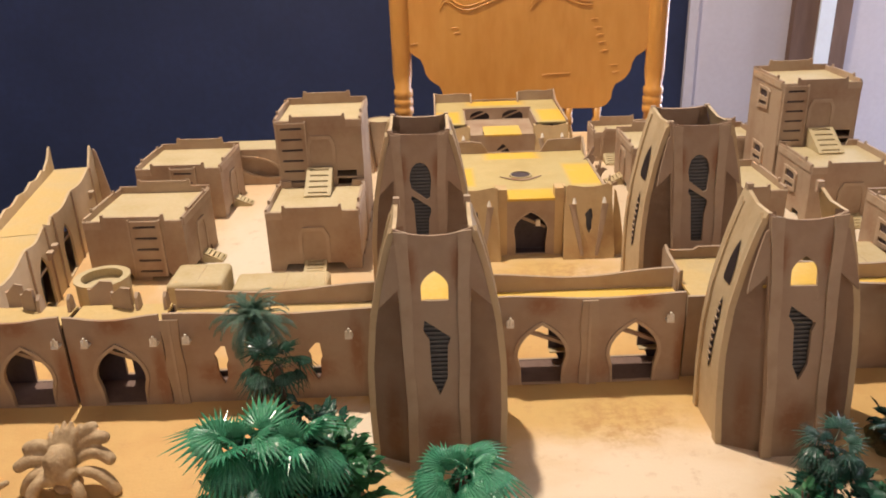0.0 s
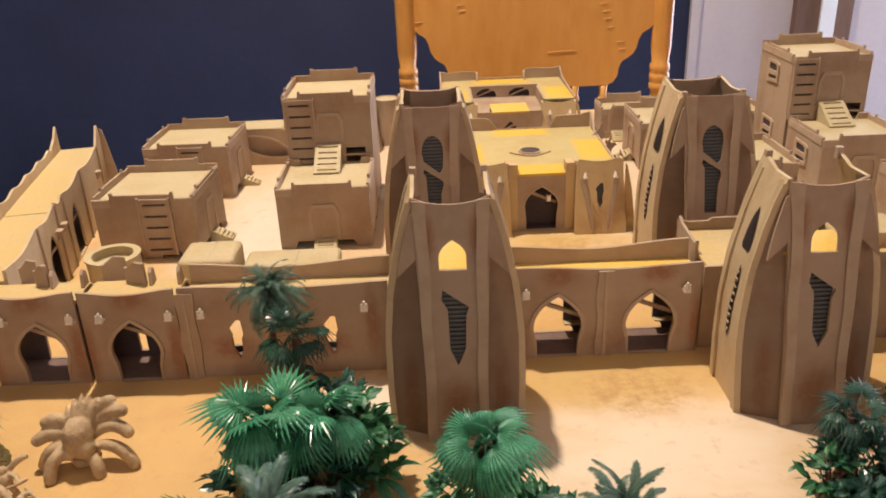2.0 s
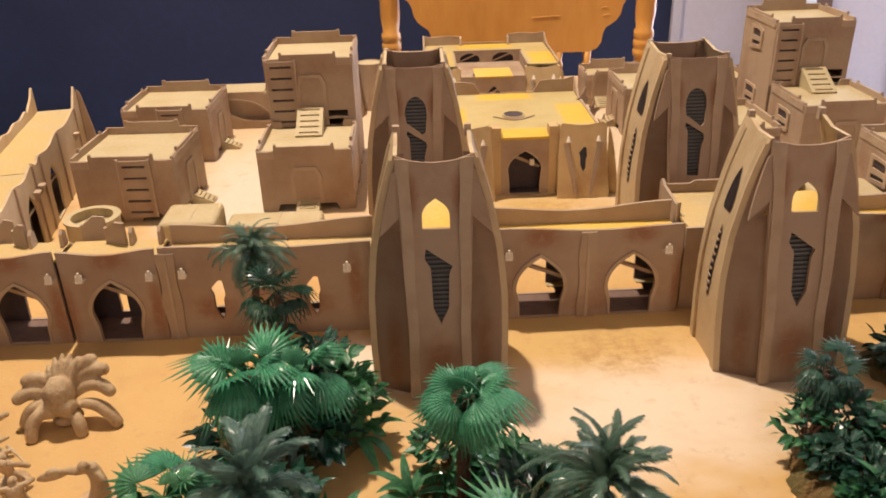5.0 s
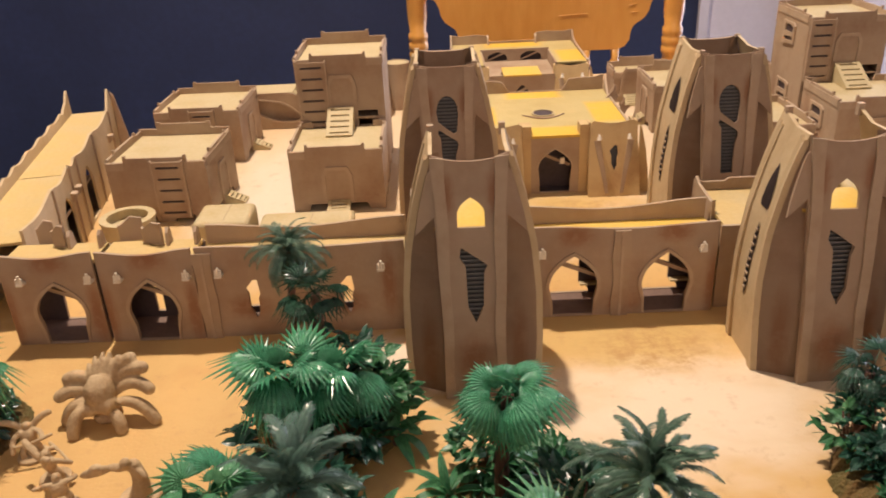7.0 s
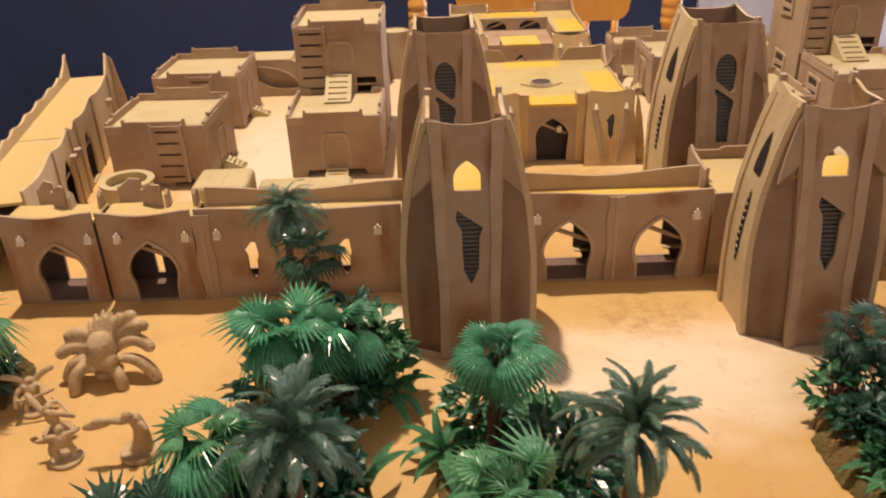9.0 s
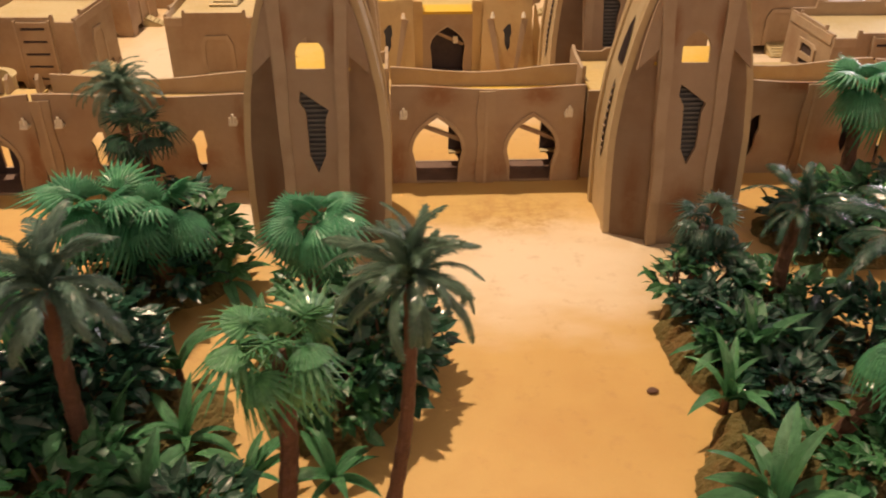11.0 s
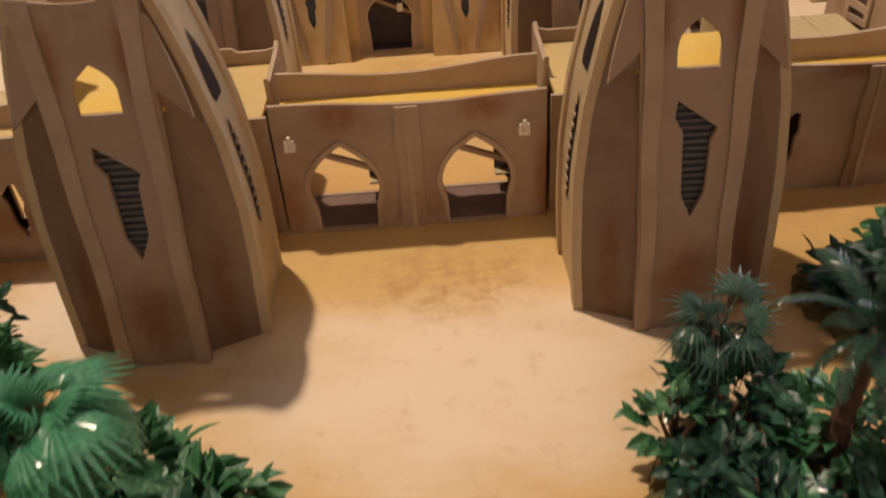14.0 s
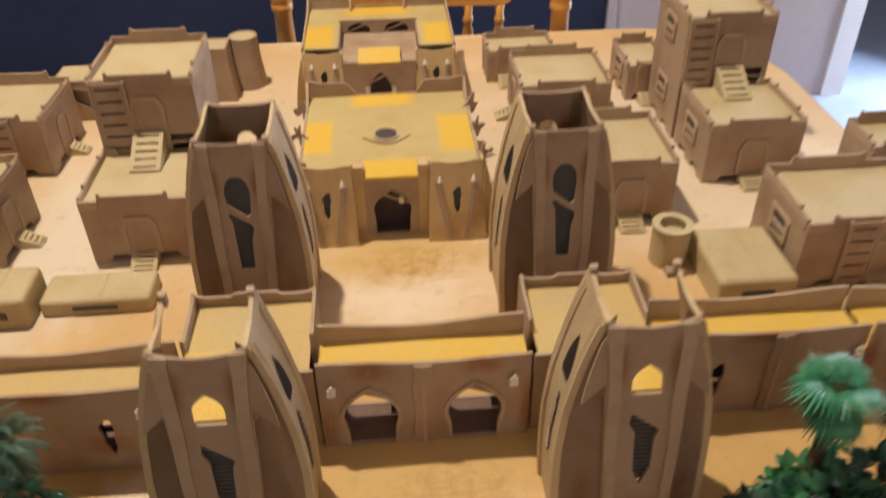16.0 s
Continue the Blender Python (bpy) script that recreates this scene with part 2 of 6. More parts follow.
def plate(bm, outline, holes=(), thick=0.003, m=None):
    """A flat sheet cut to an outline in x and y, with holes through it, thick in z about 0."""
    m = m or Matrix()
    loops = [[Vector((*p, 0)) for p in loop] for loop in (outline, *holes)]
    flat = [p for loop in loops for p in loop]
    top = [bm.verts.new(m @ (p + Vector((0, 0, thick / 2)))) for p in flat]
    low = [bm.verts.new(m @ (p - Vector((0, 0, thick / 2)))) for p in flat]
    made = []
    for a, b, c in tessellate_polygon(loops):
        for tri in ((top[a], top[b], top[c]), (low[c], low[b], low[a])):
            try:
                made.append(bm.faces.new(tri))
            except ValueError:
                pass
    at = 0
    for loop in loops:
        n = len(loop)
        for i in range(n):
            j = (i + 1) % n
            made.append(bm.faces.new((top[at + i], top[at + j], low[at + j], low[at + i])))
        at += n
    bmesh.ops.recalc_face_normals(bm, faces=made)
    return bm


def upright(x, y, z=0.0, turn=0.0, lean=0.0):
    """Takes a sheet's x along a wall, its y upwards and its z out of the wall's front (towards -y when not turned)."""
    return pose(x, y, z, 0, 0, turn) @ pose(0, 0, 0, 90 + lean, 0, 0)


def arch(cx, z0, w, h, spring=0.55, waist=0.0, n=8):
    """A pointed arch's outline with full shoulders that narrows at its foot by waist."""
    half = w / 2
    zs = z0 + h * spring
    right = [(half - waist, z0), (half - waist * 0.85, z0 + h * spring * 0.55), (half - waist * 0.3, z0 + h * spring * 0.85)]
    for i in range(n):
        a = i / n
        right.append((half * (1 - a ** 2.3), zs + h * (1 - spring) * a))
    return [(cx - x, z) for x, z in reversed(right)][-1:] + [(cx + x, z) for x, z in right] + [(cx, z0 + h)] + [(cx - x, z) for x, z in reversed(right)][:-1]


def ring(pts, grow):
    """The outline pushed outwards from its middle by about grow."""
    cx = sum(p[0] for p in pts) / len(pts)
    cy = sum(p[1] for p in pts) / len(pts)
    out = []
    for x, y in pts:
        d = math.hypot(x - cx, y - cy)
        out.append((x + (x - cx) / d * grow, y + (y - cy) / d * grow))
    return out


def wavy(x0, x1, z, dip, n=10, phase=0.0):
    """A top edge from x1 back to x0 that sags and rises."""
    return [(x1 + (x0 - x1) * i / n, z - dip * math.sin(math.pi * i / n) ** 2 + dip * 0.35 * math.sin(5 * i / n + phase)) for i in range(n + 1)]


T = 0.003
# ---- room ----
def structure(name, bm, material, label="", category=""):
    return tagged(link_mesh(name, bm, material), label, category, kind="structure")


structure("floor", slab(-3.2, 4.2, -2.2, 5.4, -0.85, -0.75), FLOOR, "pale blue smooth floor of the room", "floor")
structure("ceiling", slab(-3.2, 4.2, -2.2, 5.4, 2.35, 2.45), CEIL, "beige painted ceiling above the table", "ceiling")
structure("wall_north", slab(-3.1, 0.9, 2.9, 3.0, -0.75, 2.35), NAVY, "dark navy blue painted wall behind the chair", "wall")
structure("wall_north_mauve", slab(0.9, 1.70, 2.897, 3.0, -0.75, 2.35), MAUVE, "pale mauve painted wall beside the doorway", "wall")
structure("wall_west", slab(-3.2, -3.1, -2.2, 5.4, -0.75, 2.35), NAVY, "dark navy blue painted side wall", "wall")
structure("wall_east", slab(4.1, 4.2, -2.2, 5.4, -0.75, 2.35), MAUVE, "pale mauve painted side wall", "wall")
structure("wall_south", slab(-3.1, 4.1, -2.2, -2.1, -0.75, 2.35), MAUVE, "pale mauve painted wall", "wall")
structure("wall_far", slab(-3.1, 4.1, 5.3, 5.4, -0.75, 2.35), MAUVE, "pale mauve wall of the room beyond", "wall")
structure("wall_edge_trim", slab(0.885, 0.915, 2.875, 2.897, -0.75, 2.35), MAUVE, "narrow painted corner trim between two wall colours", "trim")
structure("baseboard", slab(0, 1.28, -0.012, 0.012, -0.75, -0.64, m=pose(1.74, 3.03, 0, 0, 0, 60.9)), WHITE, "white painted baseboard along the far floor", "baseboard")
structure("trim_casing", slab(1.702, 1.775, 2.885, 3.012, -0.75, 2.05), WHITE, "white painted casing at the end of the mauve wall", "trim")
door = thing("door_1", pose(1.32, 2.885, -0.75), "dark brown wooden door in a white casing", "door", kind="structure")
part("door_leaf", slab(-0.09, -0.01, -0.02, 0.012, 0, 2.05), BROWN, door)
part("casing", slab(-0.01, 0.04, -0.03, 0.012, 0, 2.1), WHITE, door)
part("jamb", slab(0.04, 0.10, -0.02, 0.012, 0, 2.08), BROWN, door)

# ceiling lamps, unseen; the second fixture is added, with no light under it
for lx, ly in ((-0.36, 1.36), (0.35, -1.15)):
    fixture = thing("ceiling_lamp", pose(lx, ly, 2.35), "unseen ceiling lamp on a stained wooden plate", "lamp", "ceiling lamps")
    bm = bmesh.new()
    bmesh.ops.create_cone(bm, cap_ends=True, segments=32, radius1=0.09, radius2=0.07, depth=0.03, matrix=pose(0, 0, -0.015))
    part("mounting_plate", bm, OAK, fixture)
    bm = bmesh.new()
    bmesh.ops.create_cone(bm, cap_ends=True, segments=16, radius1=0.008, radius2=0.008, depth=0.10, matrix=pose(0, 0, -0.08))
    part("stem", bm, BROWN, fixture)
    if ly > 0:
        bm = bmesh.new()
        rows = [[bm.verts.new((r * math.cos(i * math.tau / 40), r * math.sin(i * math.tau / 40), z)) for i in range(40)] for r, z in ((0.012, -0.128), (0.06, -0.140), (0.10, -0.175), (0.125, -0.235))]
        for a, b in zip(rows, rows[1:]):
            for i in range(40):
                bm.faces.new((a[i], a[(i + 1) % 40], b[(i + 1) % 40], b[i]))
        bm.faces.new(rows[0])
        bmesh.ops.solidify(bm, geom=bm.faces[:], thickness=0.002)
        part("shade", bm, BROWN, fixture, "brown bowl-shaped lamp shade")

# table and mat
table = thing("table", pose(0, 0, -0.75), "dark wooden table under a printed gaming mat", "table")


def rounded(x0, x1, y0, y1, left, right):
    """An outline whose far corners are cut by wide curves."""
    pts = [(x0, y0), (x1, y0)]
    pts += [(x1 - right * (1 - math.cos(a)), y1 - right * 1.2 + right * 1.2 * math.sin(a)) for a in [i * math.pi / 20 for i in range(11)]]
    pts += [(x0 + left * (1 - math.sin(a)), y1 - left * 1.7 + left * 1.7 * math.cos(a)) for a in [i * math.pi / 20 for i in range(11)]]
    return pts


part("tabletop", plate(bmesh.new(), rounded(-0.535, 0.785, -0.35, 1.685, 0.40, 0.20), (), 0.036, pose(0, 0, 0.724)), TABLEWOOD, table)
for tx in (-0.44, 0.68):
    for ty in (-0.25, 1.25):
        part("leg", slab(tx - 0.035, tx + 0.035, ty - 0.035, ty + 0.035, 0, 0.705), TABLEWOOD, table)
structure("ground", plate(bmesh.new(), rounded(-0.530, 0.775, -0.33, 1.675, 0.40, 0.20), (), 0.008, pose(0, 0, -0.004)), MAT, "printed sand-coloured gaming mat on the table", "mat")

# ---- city wall ----


def lantern(parent, x, y, z):
    """A little pale lamp of stubby prongs that stands out from the wall on an arm."""
    bm = slab(x - 0.0032, x + 0.0032, y - 0.0080, y - 0.0001, z - 0.0040, z - 0.0022)
    for dx, h, r in ((-0.0022, 0.0052, 0.0013), (0.0002, 0.0078, 0.0016), (0.0024, 0.0054, 0.0013)):
        bmesh.ops.create_cone(bm, cap_ends=True, segments=8, radius1=r, radius2=r * 0.7, depth=h, matrix=pose(x + dx, y - 0.0060, z + h / 2 - 0.0022))
    return part("lantern", bm, LANTERN, parent, "small pale three-pronged lantern")


SLIT = ((0.0006, 0.0), (0.0040, 0.008), (0.0042, 0.021), (0.0062, 0.0255), (0.0048, 0.0395), (0.0008, 0.0395), (-0.0064, 0.0310), (-0.0042, 0.0250), (-0.0040, 0.011))


def wall_section(x0, x1, y, label, openings, turn=0.0, height=0.094, depth=0.046, joins=(), lanterns=(), yellow=True, crest=None, rear_slots=False, drop=0.012, rear_holes=None, paint=None, arch_top=0.0630):
    """A hollow piece of town wall whose front runs from x0 to x1."""
    w = x1 - x0
    ob = thing("wall_section", pose(x0, y, 0, 0, 0, turn), label, "wall", "town wall")
    holes = []
    for kind, cx in openings:
        if kind == "arch":
            holes.append(arch(cx, 0.0012, 0.044, arch_top - 0.0012, 0.48, 0.0035))
        else:
            holes.append([(cx + px, 0.018 + pz) for px, pz in SLIT])
    outer = [(0.0005, 0), (w - 0.0005, 0)] + wavy(0.0005, w - 0.0005, height, 0.003, 14, w * 20)
    part("front_panel", plate(bmesh.new(), outer, holes, T, upright(0, T / 2)), paint or SLIT_FACE, ob)
    rear = [hole for (kind, cx), hole in zip(openings, holes) if kind == "arch"]
    low_rear = []
    if rear_slots:
        low_rear = [[(cx - 0.024, 0.007), (cx + 0.016, 0.007), (cx + 0.016, 0.044), (cx - 0.024, 0.044)] for kind, cx in openings]
    if rear_holes:
        low_rear = [list(h) for h in rear_holes]
    rear_top = wavy(0.0005, w - 0.0005, height + 0.003, 0.004, 14, w * 9)
    if crest:
        a, b = crest
        rear_top = [(w - 0.0005, height - 0.012), (0.0005, height - 0.012)]
        half = (b - a) / 2 - 0.001
        for s, turn_s in ((0, 24), (1, -20)):
            leaf = [(0, 0), (half, 0), (half, 0.021 + 0.003 * s), (half * 0.55, 0.024), (half * 0.1, 0.017), (0, 0.018)]
            part("crest_panel", plate(bmesh.new(), leaf, (), T, upright(a + s * (half + 0.003), depth - 0.006 + (0.0 if s else 0.007), height - 0.0118, turn_s)), MDF, ob)
        for ex in (b + 0.004, w - 0.004):
            part("parapet_post", plate(bmesh.new(), [(-0.006, 0), (0.006, 0), (0.004, 0.013), (0, 0.016), (-0.004, 0.012)], (), T, upright(ex, depth - 0.010, height - 0.009, 90)), MDF_RIB, ob)
    part("back_panel", plate(bmesh.new(), [(0.0005, 0), (w - 0.0005, 0)] + rear_top, low_rear, T, upright(0, depth - T / 2)), MDF, ob)
    part("walkway", slab(0.001, w - 0.001, T + 0.0002, depth - T - 0.0002, height - drop, height - drop + 0.003), YELLOW if yellow else SANDWALK, ob, "yellow painted wall walk" if yellow else "sandy orange wall walk")
    # The floor's shade under the walk is put into this board's colour.
    part("base_plate", slab(0.001, w - 0.001, T + 0.0003, depth - T - 0.0003, 0.0002, 0.0012), INNER_SHADE, ob, "floor inside the wall, coloured dark for shade")
    # A dark sheet gives the hollow its shade.
    part("lining", plate(bmesh.new(), [(0.001, 0.0014), (w - 0.001, 0.0014), (w - 0.001, height - drop - 0.001), (0.001, height - drop - 0.001)], [[(x, max(z, 0.0016)) for x, z in h] for h in low_rear], 0.0008, upright(0, depth - T - 0.0006)), OPENING_SHADE, ob)
    for hole in rear:
        grown = [(x, z) for x, z in ring(hole, 0.0034)]
        low = min(p[1] for p in hole)
        grown = [(x, max(z, low)) for x, z in grown]
        part("arch_trim", plate(bmesh.new(), grown, [[(x, max(z, low + 0.0004)) for x, z in hole]], 0.0016, upright(0, -0.0009)), MDF_RIB, ob)
        cx = sum(p[0] for p in hole) / len(hole)
        part("brace", slab(-0.026, 0.026, -0.0015, 0.0015, -0.0018, 0.0018, m=pose(cx, depth * 0.3, 0.045, 0, 22, 0)), MDF, ob)
    for k, jx in enumerate(joins):
        run = [(i / 12, 0.0009 * math.sin(i * 0.9 + k + jx * 40)) for i in range(13)]
        pilaster = [(jx - 0.0078 + wob, (height - 0.0045) * f) for f, wob in run] + [(jx + 0.0078 - 0.8 * wob, (height - 0.0045) * f) for f, wob in reversed(run)]
        part("pilaster", plate(bmesh.new(), pilaster, (), 0.0022, upright(0, -0.0012)), MDF, ob)
        part("rib", slab(jx - 0.0013, jx + 0.0013, -0.0032, -0.0024, 0.0, height - 0.006), MDF_RIB, ob)
    for lx in lanterns:
        lantern(ob, lx, 0, 0.0685)
    return ob


gate = wall_section(0.081, 0.251, 0.774, "tan wall section with two open pointed arches between the towers", [("arch", 0.0405), ("arch", 0.1250)], 0.0, 0.091, joins=(0.0835,), lanterns=(0.011, 0.155), drop=0.0180, rear_holes=[[(0.010 + d, 0.0014), (0.063 + d, 0.0014), (0.062 + d, 0.006), (0.058 + d, 0.011), (0.053 + d, 0.013), (0.053 + d, 0.064), (0.010 + d, 0.064)] for d in (0.0, 0.087)], paint=GATE_FACE)
for lx in (0.053, 0.140):
    part("ledge", slab(lx, lx + 0.018, 0.034, 0.0415, 0.0132, 0.0146), CREAM, gate, "cream ledge inside the wall")
wall_section(-0.216, -0.030, 0.765, "tan wall section with two narrow arrow slits behind the palms", [(1, 0.047), (1, 0.132)], 0.0, 0.091, joins=(0.006,), lanterns=(0.020, 0.164), yellow=False, rear_slots=True, drop=0.018)
wall_section(-0.304, -0.218, 0.7645, "tan wall piece with one pointed arch", [("arch", 0.0435)], -0.8, 0.091, lanterns=(0.019, 0.080), yellow=False, crest=(0.006, 0.052), paint=ARCH_FACE, arch_top=0.0610, rear_holes=[[(0.029, 0.007), (0.0365, 0.007), (0.0365, 0.062), (0.027, 0.062)]])
wall_section(-0.3925, -0.3065, 0.766, "tan wall piece with one pointed arch at the corner", [("arch", 0.0475)], -0.8, 0.091, lanterns=(0.020, 0.081), yellow=False, crest=(0.018, 0.050), paint=ARCH_FACE, arch_top=0.0610, rear_holes=[[(0.028, 0.0016), (0.064, 0.0016), (0.064, 0.062), (0.030, 0.062)]])
wall_section(0.357, 0.530, 0.782, "tan wall section with two arrow slits beside the gate tower", [(1, 0.052), (1, 0.140)], 0.0, 0.091, joins=(0.101,), lanterns=(0.031, 0.165), drop=0.020, rear_slots=True)
wall_section(0.533, 0.700, 0.782, "tan wall section at the end of the town wall", [(1, 0.04), (1, 0.13)], 0.0, 0.091, joins=(0.084,), lanterns=(0.03, 0.15), drop=0.020, rear_slots=True)

# raised platforms that join the wall to the gate towers
for px0, px1, py0, py1 in ((-0.026, 0.079, 0.777, 0.868), (0.254, 0.354, 0.779, 0.868)):
    ob = thing("wall_platform", pose(px0, py0, 0), "cream wall platform with a low parapet behind a tower", "wall", "town wall")
    pw, pd = px1 - px0, py1 - py0
    part("deck", slab(T, pw - T, T + 0.0003, pd - T, 0.080, 0.083), SANDWALK, ob, "sandy platform deck")
    part("front_panel", slab(0, pw, 0, T, 0.0, 0.0835), MDF, ob)
    part("back_panel", plate(bmesh.new(), [(0, 0), (pw, 0)] + [(pw, 0.095), (pw * 0.9, 0.092), (pw * 0.72, 0.092), (pw * 0.68, 0.095), (pw * 0.34, 0.095), (pw * 0.3, 0.092), (pw * 0.1, 0.092), (0, 0.095)], (), T, upright(0, pd - T / 2)), MDF, ob)
    for sx in (T / 2, pw - T / 2):
        part("side_panel", plate(bmesh.new(), [(0.03, 0), (pd - T - 0.0003, 0), (pd - T - 0.0003, 0.099), (pd - 0.012, 0.095), (0.034, 0.092), (0.03, 0.096)], (), T, upright(sx, 0, 0, 90)), MDF, ob)

# the long wall along the side


def sagging(x0, x1, z, dip, knots, n=6):
    """A top edge from x1 back to x0 that hangs between its knots."""
    stops = sorted({x0, x1, *[k for k in knots if x0 < k < x1]}, reverse=True)
    pts = [(x1, z)]
    for a, b in zip(stops, stops[1:]):
        pts += [(a + (b - a) * i / n, z - dip * math.sin(math.pi * i / n) ** 1.4) for i in range(1, n + 1)]
    return pts


def long_wall(x, y, w, arches, strips, brackets, label, tip=0.0, height=0.093, depth=0.060):
    """A side wall that one can walk on: arches below, thin battens, a bowed parapet."""
    ob = thing("wall_section", pose(x, y, 0, 0, 0, 99.5), label, "wall", "town wall")
    end = w - 0.036 if tip else w - 0.0005
    holes = [arch(cx, 0.002, 0.040, 0.066, 0.50, 0.001) for cx in arches]
    spike = [(w - 0.0005, 0.0), (w - 0.0005, height * 0.92), (w - 0.005, height + tip * 0.6), (w - 0.011, height + tip), (w - 0.020, height + tip * 0.62)] if tip else [(w - 0.0005, 0.0)]
    part("front_panel", plate(bmesh.new(), [(0.0005, 0)] + spike + sagging(0.0005, end, height, 0.006, strips), holes, T, upright(0, T / 2)), LIT_SIDE, ob)
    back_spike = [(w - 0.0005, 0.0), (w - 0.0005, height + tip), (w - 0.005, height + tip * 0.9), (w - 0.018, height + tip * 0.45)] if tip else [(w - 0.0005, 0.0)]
    part("back_panel", plate(bmesh.new(), [(0.0005, 0)] + back_spike + sagging(0.0005, end, height + 0.004, 0.004, [w * k / 5 for k in range(1, 5)]), (), T, upright(0, depth - T / 2)), LIT_SIDE, ob)
    part("walkway", slab(0.001, w - 0.001, T + 0.0002, depth - T - 0.0002, height - 0.014, height - 0.011), SANDWALK, ob, "sandy orange wall walk")
    for hole in holes:
        cx = sum(p[0] for p in hole) / len(hole)
        part("lintel", slab(cx - 0.0195, cx + 0.0195, 0.0032, 0.0052, 0.045, 0.0480), MDF_RIB, ob)
        part("inner_panel", slab(cx - 0.030, cx + 0.030, 0.014, 0.0165, 0.0, height - 0.016), OPENING_SHADE, ob)
    for k in strips:
        part("batten", slab(k - 0.0009, k + 0.0009, -0.0022, -0.0001, 0.0, height - 0.001), MDF, ob)
    for k in brackets:
        bm = slab(k - 0.0050, k + 0.0050, -0.0070, -0.0001, height - 0.030, height - 0.0275)
        plate(bm, [(-0.0068, 0), (0, 0), (0, -0.010), (-0.004, -0.006)], (), 0.0024, upright(k, 0, height - 0.0302, 90))
        part("bracket", bm, MDF_RIB, ob)
    if tip:
        part("end_panel", plate(bmesh.new(), [(0.0, 0), (0.0160, 0), (0.0160, height + tip * 0.72), (0.012, height + tip * 0.5), (0.003, height * 0.5)], (), T, upright(w - T / 2 - 0.0008, -0.0165, 0, 90)), MDF_RIB, ob)
    return ob


long_wall(-0.389, 0.817, 0.186, (0.150,), (0.108, 0.180), (0.170,), "long tan side wall with an arched opening and sandy walk")
long_wall(-0.4200, 1.0005, 0.272, (0.071,), (0.029, 0.122, 0.232), (0.006, 0.205), "long tan side wall ending in pointed fins", 0.023)

# ---- towers ----


SWELL = ((0.0, 0.955), (0.2, 1.02), (0.4, 1.01), (0.6, 0.85), (0.8, 0.50), (0.92, 0.22), (1.0, 0.0))


def tower_half(z, top, base, height):
    """Half the tower's width at a height: it swells above the foot and curves in to the top."""
    a = min(max(z / height, 0.0), 1.0)
    for (a0, k0), (a1, k1) in zip(SWELL, SWELL[1:]):
        if a <= a1:
            f = (a - a0) / (a1 - a0)
            return top + (base - top) * (k0 + (k1 - k0) * f)
    return top


def side_sheet(bm, x_of, y_front, y_back, z_of_top, height, sign, n=16):
    """A bent side sheet: rows of points up the height, with a front and a back edge."""
    rows = []
    for i in range(n + 1):
        z = height * i / n
        rows.append((x_of(z), y_front(z), y_back(z), z))
    verts = []
    for x, yf, yb, z in rows:
        line = []
        for off in (0, T):
            xx = sign * (x - off)
            zt_f, zt_b = z_of_top
            line.append((bm.verts.new((xx, yf, z * zt_f / height)), bm.verts.new((xx, (yf + yb) / 2, z * (0.5 * zt_f + 0.5 * zt_b - 0.004) / height)), bm.verts.new((xx, yb, z * zt_b / height))))
        verts.append(line)
    for lo, hi in zip(verts, verts[1:]):
        for k in (0, 1):
            bm.faces.new((lo[0][k], lo[0][k + 1], hi[0][k + 1], hi[0][k]))
            bm.faces.new((lo[1][k + 1], lo[1][k], hi[1][k], hi[1][k + 1]))
        bm.faces.new((lo[0][0], hi[0][0], hi[1][0], lo[1][0]))
        bm.faces.new((lo[0][2], lo[1][2], hi[1][2], hi[0][2]))
    for line in (verts[0], verts[-1]):
        for k in (0, 1):
            bm.faces.new((line[0][k], line[0][k + 1], line[1][k + 1], line[1][k]))
    bmesh.ops.recalc_face_normals(bm, faces=bm.faces[:])
    return bm


GRATE = ((-0.0052, 0.0), (0.0005, -0.0125), (0.0068, 0.001), (0.0078, 0.028), (0.0105, 0.0345), (-0.0095, 0.0490), (-0.0108, 0.041), (-0.0062, 0.033))
KEYHOLE_TOP = ((-0.0095, 0.010), (-0.0112, 0.019), (-0.0105, 0.026), (-0.0080, 0.032), (-0.004, 0.0358), (0.0, 0.037), (0.004, 0.0358), (0.0080, 0.032), (0.0105, 0.026), (0.0112, 0.018), (0.0095, 0.0), (0.006, -0.002))
KEYHOLE_LOW = ((-0.0075, 0.0), (-0.0055, -0.048), (0.0065, -0.048), (0.0075, -0.018), (0.0105, -0.0085), (0.0095, -0.004), (-0.0095, 0.0085), (-0.0105, 0.004))
PANE = arch(0, 0, 0.0208, 0.0235, 0.40, 0.0)


def slats(parent, x, w, z0, z1, m, step=0.0036):
    count = int((z1 - z0) / step)
    for i in range(count):
        z = z0 + step * (i + 0.5)
        part("slat", slab(x - w / 2, x + w / 2, z - 0.0009, z + 0.0009, -0.0052, -0.0034, m=m), GRILLE_BAR, parent)


